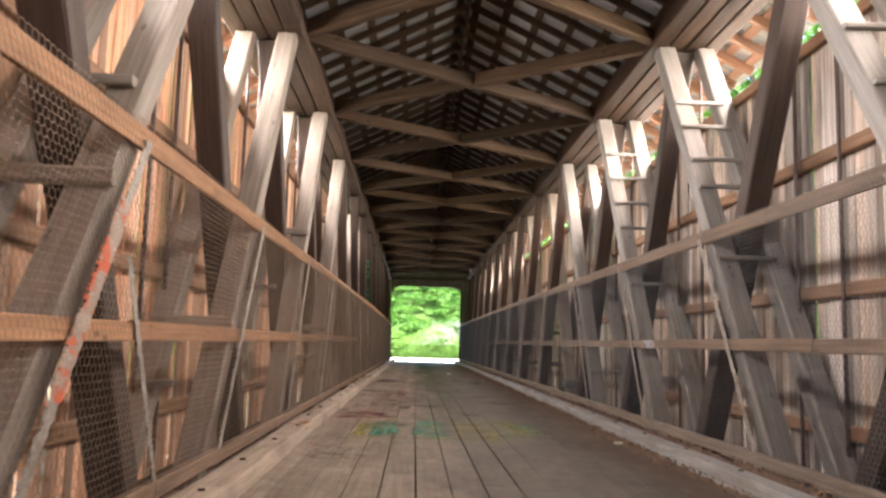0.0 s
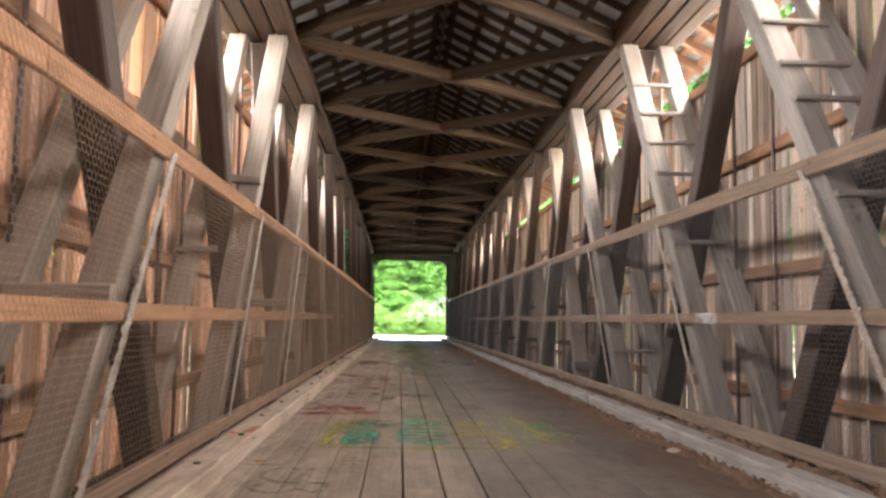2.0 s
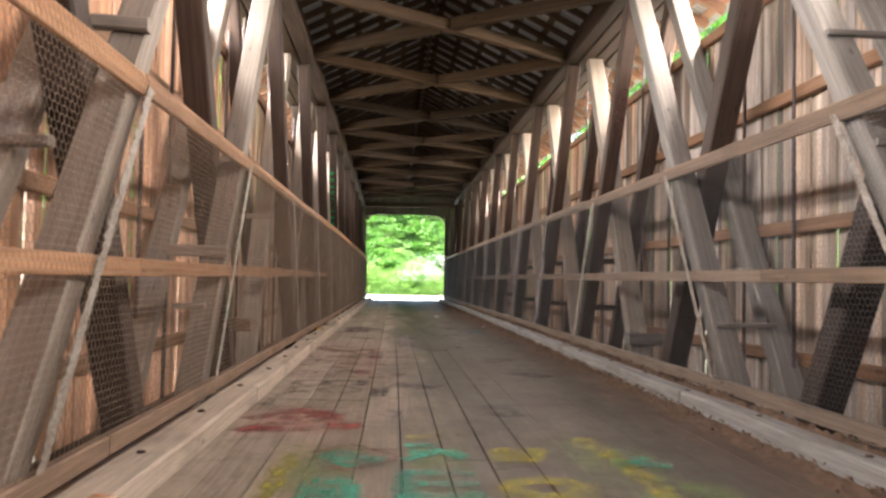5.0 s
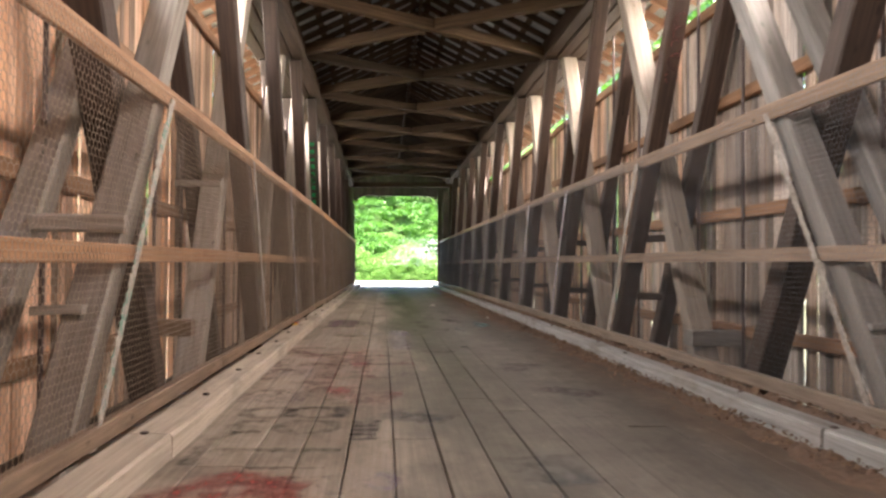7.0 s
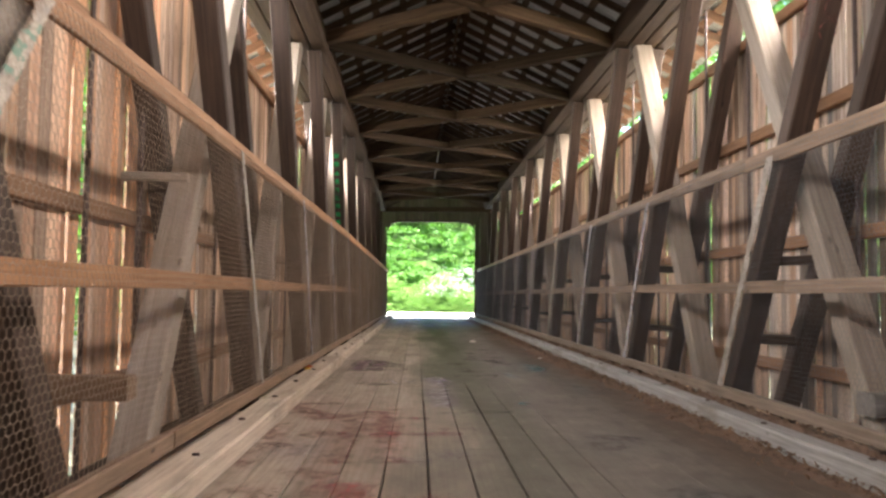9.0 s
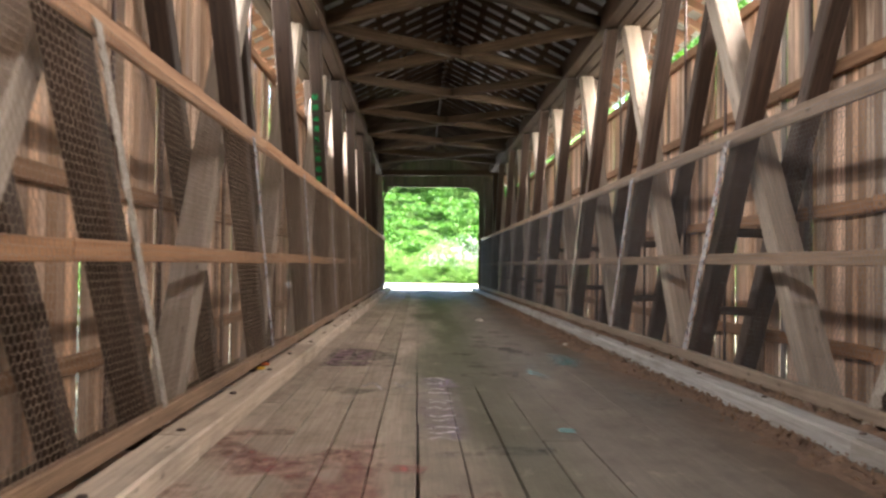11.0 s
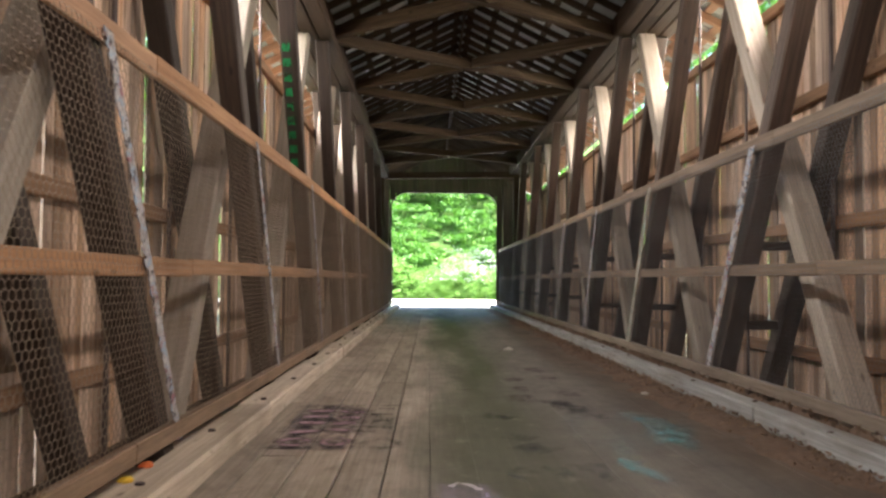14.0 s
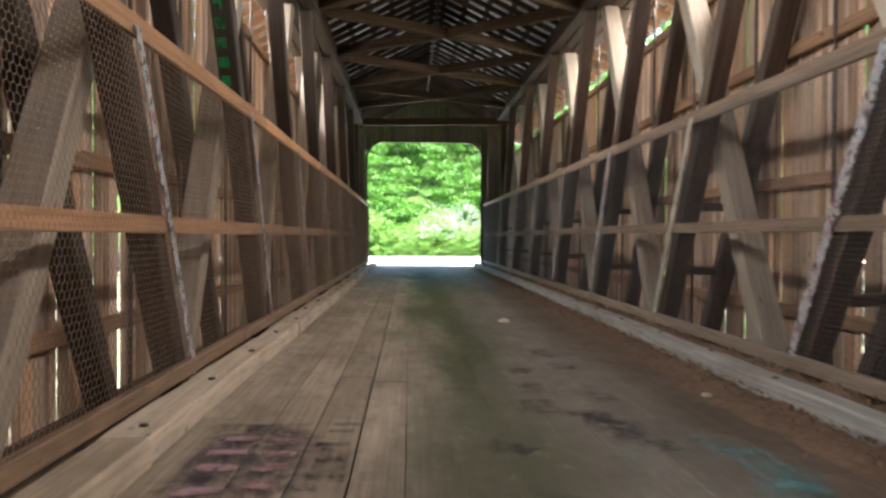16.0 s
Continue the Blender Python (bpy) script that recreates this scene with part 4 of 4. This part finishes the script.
def build_graffiti():
    r = random.Random(77)
    mark("faded teal block lettering on the deck planks", [[(-0.93, 11.66), (-0.86, 11.8), (-0.76, 11.72), (-0.62, 11.62)], [(-0.92, 11.6), (-0.8, 11.5), (-0.64, 11.58)], [(-0.9, 11.66), (-0.68, 11.62)],
          [(-0.93, 11.2), (-0.75, 11.22)], [(-0.95, 10.52), (-0.93, 11.15)], [(-0.86, 10.52), (-0.85, 11.1)], [(-0.77, 10.52), (-0.76, 11.15)], [(-0.95, 10.78), (-0.78, 10.8)], [(-0.94, 10.58), (-0.8, 10.57)]]
         + bars(-0.55, -0.14, 10.5, 11.45, 5, r) + [[(-0.53, 11.62), (-0.34, 11.84), (-0.2, 11.66)], [(-0.5, 11.82), (-0.22, 11.82)], [(-0.52, 11.98), (-0.36, 11.98)], [(-0.54, 10.6), (-0.52, 11.4)]]
         + [[(0.5, 11.62), (0.78, 11.5)], [(0.52, 11.48), (0.7, 11.7)]], P_TEAL, 0.072, 1)
    mark("yellow outline and lettering round the teal paint", [loop(0.09, 11.1, 0.17, 0.13), [(-0.1, 10.58), (0.26, 10.57)], [(0.26, 10.57), (0.26, 10.8)], [(-0.06, 11.6), (0.02, 11.9), (0.1, 11.6), (0.2, 11.92)], [(0.58, 10.6), (0.56, 11.4), (0.5, 12.2)]]
         + [[(-1.06, 10.42), (-0.6, 10.36), (0.1, 10.4), (0.3, 10.42)], [(-1.1, 10.5), (-1.1, 11.4), (-1.06, 12.0)], [(-0.5, 12.2), (-0.1, 12.3)]], P_YELLOW, 0.085, 2)
    mark("thin green and blue wash under the lettering", [[(-1.02, 10.5), (-1.0, 12.0)], [(-0.86, 10.5), (-0.84, 12.0)], [(0.44, 10.5), (0.42, 11.4), (0.38, 12.2)], [(0.66, 10.7), (0.64, 12.0)], [(-0.34, 10.5), (-0.34, 11.9)], [(0.76, 11.2), (0.84, 10.95)]], P_WASH, 0.17, 34, z=0.004)
    mark("thin red outline round the teal heart", [[(-1.0, 11.74), (-0.8, 11.98), (-0.54, 11.68), (-0.8, 11.4), (-0.96, 11.62)]], P_RED, 0.03, 35, z=0.011)
    mark("long faded red stroke on the deck", [[(-1.47, 12.34), (-1.3, 12.6), (-1.08, 12.66), (-0.78, 12.58)], [(-1.44, 12.42), (-1.2, 12.4), (-1.0, 12.48), (-0.76, 12.56)]], P_RED, 0.12, 3)
    mark("smudged red lettering on the deck", [[(-1.5, 12.75), (-1.2, 13.1), (-0.88, 12.95)], [(-1.3, 12.8), (-0.9, 12.8)], [(-1.1, 13.05), (-0.95, 12.75)]], P_RED, 0.13, 4)
    mark("pale lilac loops sprayed beside red paint", [loop(-0.76, 12.98, 0.08, 0.15), loop(-0.6, 13.0, 0.06, 0.12)], P_LILAC, 0.035, 5)
    mark("large faded black characters on the deck", [[(-1.41, 13.6), (-0.79, 13.56)], [(-1.37, 14.02), (-1.46, 13.75), (-1.46, 13.3)], loop(-1.0, 14.13, 0.15, 0.17), loop(-1.31, 14.14, 0.09, 0.15, a0=0.9, a1=5.4),
         [(-0.84, 14.37), (-0.84, 14.74)], loop(-1.0, 14.56, 0.15, 0.17, a0=0.3, a1=5.9), loop(-1.27, 14.56, 0.14, 0.16, a0=0.3, a1=5.9)], P_BLACK, 0.06, 6)
    mark("grey hatched smudge on one plank", bars(-0.77, -0.58, 13.75, 14.3, 5, r) + [[(-0.73, 13.78), (-0.72, 14.25)], [(-0.65, 13.8), (-0.64, 14.3)]], P_BLACK, 0.045, 31)
    mark("faint grey loops drawn on the planks", [loop(-1.23, 9.36, 0.12, 0.2), loop(-1.02, 9.4, 0.08, 0.18), loop(-1.22, 8.98, 0.13, 0.13), [(-1.4, 9.14), (-0.94, 9.1)], loop(-1.02, 8.98, 0.07, 0.12)], P_GREY, 0.035, 32)
    mark("blurred red writing across several planks", [[(-1.71, 16.05), (-1.46, 15.98)], [(-1.62, 16.1), (-1.5, 16.5), (-1.34, 16.57)], [(-1.55, 16.7), (-1.45, 17.3)], [(-1.5, 17.9), (-1.3, 17.53), (-0.8, 17.68)], [(-0.8, 17.6), (-0.75, 16.0)], [(-1.23, 15.84), (-1.01, 15.71)],
          [(-1.05, 16.0), (-1.0, 17.2)], [(-1.3, 16.8), (-1.1, 17.0)]], P_RUST, 0.13, 7)
    mark("dull red wash under red writing", [[(-1.49, 15.37), (-1.23, 15.31)], [(-1.09, 15.5), (-0.8, 15.42)], [(-0.96, 15.25), (-0.46, 15.2)], [(-0.8, 14.97), (-0.52, 14.95)]], P_RUST, 0.2, 8)
    mark("faded pinkish wash beside red writing", [[(-1.6, 15.15), (-1.1, 15.1)], [(-1.5, 16.3), (-1.1, 16.4)], [(-0.6, 16.3), (-0.4, 16.1)]], P_LILAC, 0.3, 33)
    mark("scrawled red paint over the planks", [[(-1.62, 18.3), (-1.2, 18.35)], [(-1.6, 18.2), (-1.4, 17.9), (-1.2, 17.7), (-0.95, 17.8), (-0.75, 18.1)], [(-1.1, 17.5), (-0.9, 17.2)], [(-0.74, 17.6), (-0.5, 17.55)],
          [(-1.0, 17.9), (-0.7, 17.75)], [(-0.9, 16.9), (-0.3, 16.95)], [(-0.45, 17.1), (-0.2, 17.15)]], P_RUST, 0.1, 9)
    mark("pale lilac wash on one deck plank", [[(-0.4, 18.2), (-0.39, 20.5)]], P_LILAC, 0.19, 10)
    mark("small white chalked writing along one plank", [[(-0.48 + r.uniform(0, 0.03), y), (-0.42, y + r.uniform(-0.06, 0.08)), (-0.37, y + r.uniform(-0.05, 0.06)), (-0.31 + r.uniform(-0.05, 0.01), y + r.uniform(-0.06, 0.06))] for y in (18.2, 18.36, 18.45, 18.72, 18.84, 19.1, 19.3, 19.42, 19.75, 19.86, 20.2, 20.45)], P_WHITE, 0.026, 11)
    mark("dark smear across the planks", [[(-0.45, 17.85), (0.1, 17.9)], [(-0.2, 18.0), (0.15, 17.95)]], P_GREY, 0.07, 12)
    mark("dark purple painted block on the deck", [[(-1.345, 21.22), (-1.345, 22.75)], [(-1.24, 21.22), (-1.24, 22.72)], [(-1.11, 21.2), (-1.11, 22.75)], [(-1.01, 21.22), (-1.01, 22.6)]], P_PURPLE, 0.125, 13)
    mark("pink lettering on the dark painted block", [[(-1.38, 22.44), (-1.19, 22.46)], [(-1.15, 22.44), (-0.99, 22.38)], [(-1.37, 22.2), (-1.21, 22.22)], [(-1.14, 22.18), (-1.0, 22.16)], [(-1.36, 21.98), (-1.2, 21.96)], [(-1.15, 21.98), (-1.01, 21.99)],
          [(-1.37, 21.68), (-1.19, 21.7)], [(-1.14, 21.76), (-1.02, 21.73)]], P_PINK, 0.075, 14, z=0.012)
    mark("pink rings at the foot of the painted block", [loop(-1.3, 21.39, 0.075, 0.09), loop(-1.07, 21.4, 0.07, 0.085)], P_PINK, 0.04, 33, z=0.012)
    mark("grey scribbled characters beside the painted block", bars(-0.94, -0.79, 21.75, 22.7, 4, r) + [loop(-0.81, 21.36, 0.09, 0.12), [(-0.9, 21.7), (-0.88, 22.3)], [(-0.8, 21.8), (-0.8, 22.2)], [(-0.9, 22.72), (-0.76, 22.72)]], P_BLACK, 0.045, 15)
    mark("bright cyan spray on dusty planks", [[(0.43, 20.95), (0.5, 20.75), (0.55, 20.55)], [(0.42, 20.9), (0.5, 20.62)], [(0.41, 20.99), (0.53, 20.93)], [(0.45, 21.3), (0.51, 21.14)],
          [(0.24, 18.45), (0.34, 18.4)], [(0.25, 18.38), (0.33, 18.5)], [(0.28, 18.5), (0.3, 18.36)]], P_CYAN, 0.06, 16)
    mark("cyan scribble on dusty planks", [[(0.8, 22.45), (0.88, 22.05), (0.84, 21.85), (0.92, 21.66), (0.85, 21.52), (0.92, 21.25)], [(0.97, 22.25), (0.93, 21.9), (0.98, 21.6)], [(0.84, 21.75), (0.96, 21.7)], [(0.83, 21.55), (0.95, 21.42)]], P_CYAN, 0.075, 34)
    mark("faint cyan overspray on dusty planks", [[(0.8, 22.4), (0.85, 21.9), (0.87, 21.35)], [(0.96, 22.25), (0.93, 21.7)], [(0.5, 22.25), (0.47, 21.8), (0.46, 21.3)], [(1.08, 19.8), (1.16, 19.1)]], P_CYAN_FAINT, 0.21, 17)
    mark("broad dark stains on the planks", [[(-0.04, 21.36), (0.11, 21.18)], [(0.15, 23.3), (0.2, 22.95)], [(0.38, 22.95), (0.5, 22.4)]], P_BLACK, 0.15, 35)
    mark("faint grey scribbled writing across the planks", [loop(-0.1, 20.7, 0.06, 0.1, a1=4.8), [(0.0, 20.85), (0.08, 20.6)], loop(0.15, 20.75, 0.05, 0.12, a1=5), [(0.23, 20.9), (0.27, 20.55), (0.3, 20.9)]], P_GREY, 0.04, 18)
    mark("dark smudges down the dusty planks", [[(0.24, 24.4), (0.22, 24.15)], [(0.21, 23.8), (0.2, 23.5)], [(0.5, 25.3), (0.53, 24.9)], [(0.55, 24.6), (0.58, 24.3)], [(0.57, 23.5), (0.56, 23.2)], [(0.5, 22.8), (0.53, 22.5)], [(0.56, 22.4), (0.59, 22.2)], [(-0.2, 22.35), (0.0, 22.2)], [(-0.1, 21.6), (0.05, 21.5)], [(0.4, 23.0), (0.42, 22.7)]], P_BLACK, 0.12, 19)
    mark("thin white chalk strokes on two planks", [[(-0.95, 20.0), (-0.88, 20.25), (-0.8, 19.85)], [(-0.72, 20.2), (-0.6, 19.85)], [(-0.6, 20.2), (-0.72, 19.9)]], P_WHITE, 0.022, 20)
    mark("small faded black scribbles on a plank", bars(-0.93, -0.79, 9.4, 10.2, 7, r) + bars(-1.34, -1.22, 10.0, 10.4, 3, r) + bars(-1.2, -0.8, 13.0, 13.3, 2, r), P_BLACK, 0.022, 21)
    mark("orange sprayed spot on the deck", [[(-1.47, 9.79), (-1.41, 9.81)]], P_ORANGE, 0.065, 22)
    mark("orange sprayed spots on the curb", [[(-1.71, 10.14), (-1.66, 10.17)], [(-1.6, 10.15), (-1.58, 10.5)]], P_ORANGE, 0.06, 23, z=0.132)
    mark("broad dull stains on the planks", [[(-0.6, 14.5), (-0.2, 14.3)], [(0.6, 15.5), (0.9, 15.1)], [(0.1, 13.4), (0.2, 12.9)], [(-1.2, 19.9), (-0.9, 19.7)], [(0.5, 16.4), (0.7, 16.9)]], P_GREY, 0.2, 24)
    # green bars down one brace, one for each painted character
    yc = SECOND[-1][3]
    base = tagged(new("painted_bars"), "green paint bars down a dark brace", "graffiti")
    q = random.Random(6)
    for i in range(9):
        z = 3.1 - i * 0.126
        y = yc - SECOND_DY * (z - 1.93) - LEAF_T * math.hypot(1, SECOND_DY) - 0.012
        w = q.uniform(0.032, 0.045)
        v = [(-1.92 - w, y + SECOND_DY * 0.035, z - 0.035), (-1.92 + w, y + SECOND_DY * 0.035, z - 0.04), (-1.92 + w * 0.9, y - SECOND_DY * 0.035, z + 0.035), (-1.92 - w * 0.8, y - SECOND_DY * 0.035, z + 0.03)]
        part("bar", mesh_of("bar", v, [(0, 1, 2, 3)], P_GREEN), base)
    # red scrawl on the top of a dark brace
    yc = SECOND[1][0]
    base = tagged(new("red_scrawl"), "looping red chalky scrawl on a dark brace", "graffiti")
    for z0, dy, w in ((2.95, 0.0, 0.1), (2.86, -0.02, 0.09), (2.74, 0.03, 0.08), (2.62, 0.05, 0.07), (3.05, 0.02, 0.1)):
        pts = loop(yc - 0.09 - SECOND_DY * (z0 - 1.93) + dy * 0.5, z0, 0.7 * w, 0.07, 12, q.uniform(0, 6), q.uniform(8, 11))
        v, f = ribbon(pts, 0.01, q, 0)
        part("stroke", mesh_of("stroke", [(1.811, a, b) for a, b, _ in v], f, P_ROSE), base)
        v, f = ribbon(loop(1.92, z0 - 0.05, 0.055, 0.055, 12, q.uniform(0, 6), q.uniform(9, 11)), 0.01, q, 0)
        part("stroke", mesh_of("stroke", [(a, yc - SECOND_DY * (b - 1.93) - LEAF_T * math.hypot(1, SECOND_DY) - 0.012, b) for a, b, _ in v], f, P_ROSE), base)
    # white paint slapped on the middle rail
    base = tagged(new("paint_patch"), "white paint patch on the brown middle rail", "graffiti")
    z = rail_mid(1, 10.6)
    v = [(1.779, 10.43, z - 0.05), (1.779, 10.8, z - 0.053), (1.779, 10.83, z + 0.026), (1.779, 10.6, z + 0.03), (1.779, 10.45, z + 0.02)]
    part("patch", mesh_of("patch", v, [(0, 1, 2, 3, 4)], P_CHALK), base)


def build_litter():
    q = np.random.RandomState(12)
    # a low lumpy ridge of dirt against the grey curb, and more of it on top behind
    def ridge(x_edge, width, z_base, height, y0, y1, rows):
        n, verts, faces = int((y1 - y0) / 0.045), [], []
        for i in range(n + 1):
            y = y0 + (y1 - y0) * i / n
            w = width * (0.75 + 0.5 * noise.noise((y * 0.7, x_edge, 0)) + 0.35 * noise.noise((y * 4.0, x_edge, 3)))
            if z_base < 0.05:
                w *= 0.6 + 0.75 * min(max((y - 8) / 12, 0), 1)
            for j in range(rows):
                f = j / (rows - 1)
                lump = 0.6 + 0.9 * noise.noise((y * 9, f * 5, x_edge)) + 0.6 * noise.noise((y * 23, f * 12, x_edge))
                z = z_base + height * max(0.0, f ** 0.6 * lump)
                verts.append((x_edge - max(w, 0.03) * (1 - f), y, z))
        for i in range(n):
            for j in range(rows - 1):
                b = i * rows + j
                faces.append((b, b + 1, b + rows + 1, b + rows))
        return mesh_of("dirt_ridge", verts, faces, M_DIRT)

    tagged(new("dirt_ridge", ridge(1.515, 0.24, 0.001, 0.03, 4.0, 42.0, 7)), "brown lumpy dirt washed up against the curb", "dirt", kind="stuff")
    tagged(new("dirt_ridge", ridge(1.775, 0.15, 0.085, 0.055, 4.0, 42.0, 6)), "brown dirt lodged behind the curb timbers", "dirt", kind="stuff")
    # dead leaves and clods in and over the dirt
    y = np.concatenate([q.uniform(5, 13, 700), q.uniform(13, 36, 4200)])
    x = 1.5 - np.abs(q.normal(size=len(y))) * (0.06 + 0.05 * np.clip((y - 8) / 12, 0, 1))
    z = 0.022 + np.clip((x - 1.36) * 0.12, 0, 0.03) + q.uniform(0, 0.012, len(y))
    z[x < 1.3] = 0.012
    over = q.rand(len(y)) < 0.22
    x[over], z[over] = q.uniform(1.63, 1.77, over.sum()), 0.145
    me = leaves_mesh("leaf_litter", np.stack([x, y, z], 1), 3.0, 0.014, M_LITTER, q)
    tagged(new("leaf_litter", me), "dry brown leaves drifted along the curb", "dead leaves", kind="stuff")
    for nm, label, c, p, size in (("wrapper", "small yellow wrapper lying on the curb", (0.75, 0.5, 0.05), (-1.72, 20.05, 0.126), 0.036),
                                  ("wrapper", "crumpled red and orange wrapper on the curb", (0.7, 0.18, 0.06), (-1.73, 20.3, 0.126), 0.036),
                                  ("stone_chip", "flat pale stone chip on the deck", (0.5, 0.46, 0.42), (1.4, 10.3, 0.004), 0.05),
                                  ("stone_chip", "flat pale stone chip on the deck", (0.45, 0.42, 0.38), (0.5, 27.5, 0.004), 0.07),
                                  ("stone", "small dark stone on gravel at the portal", (0.1, 0.09, 0.08), (-1.46, 44.35, -0.022), 0.06),
                                  ("stone", "small dark stone on gravel at the portal", (0.1, 0.09, 0.08), (-0.45, 44.3, -0.022), 0.055),
                                  ("stone", "small dark stone on gravel at the portal", (0.1, 0.09, 0.08), (0.32, 44.3, -0.022), 0.055),
                                  ("stone", "small dark stone on gravel at the portal", (0.1, 0.09, 0.08), (1.25, 44.3, -0.022), 0.055),
                                  ("stone_chip", "small pale stone chip among dead leaves", (0.5, 0.47, 0.44), (1.2, 23.4, 0.004), 0.03)):
        bm = bmesh.new()
        bmesh.ops.create_icosphere(bm, subdivisions=2, radius=size)
        for v in bm.verts:
            v.co.z = max(v.co.z * 0.45, -0.006)
            v.co *= 1 + 0.35 * noise.noise(v.co * 31 + Vector(p))
        me = bpy.data.meshes.new(nm)
        bm.to_mesh(me)
        bm.free()
        me.materials.append(plain(nm + "_surface", tuple(0.7 * v for v in c), c, 40.0, 0.6))
        ob = new(nm, me)
        ob.location = (p[0], p[1], p[2] + 0.004)
        tagged(ob, label, "litter")


build_graffiti()
build_litter()
build_trusses()
build_rails()
build_curbs()
build_lateral()
build_portal(Y_FAR, 1, "wall_far", TRUSS_FAR)
build_portal(Y_NEAR, -1, "wall_near", TRUSS_NEAR - 0.4)
build_wire()
build_roof()
build_siding()
build_floor()
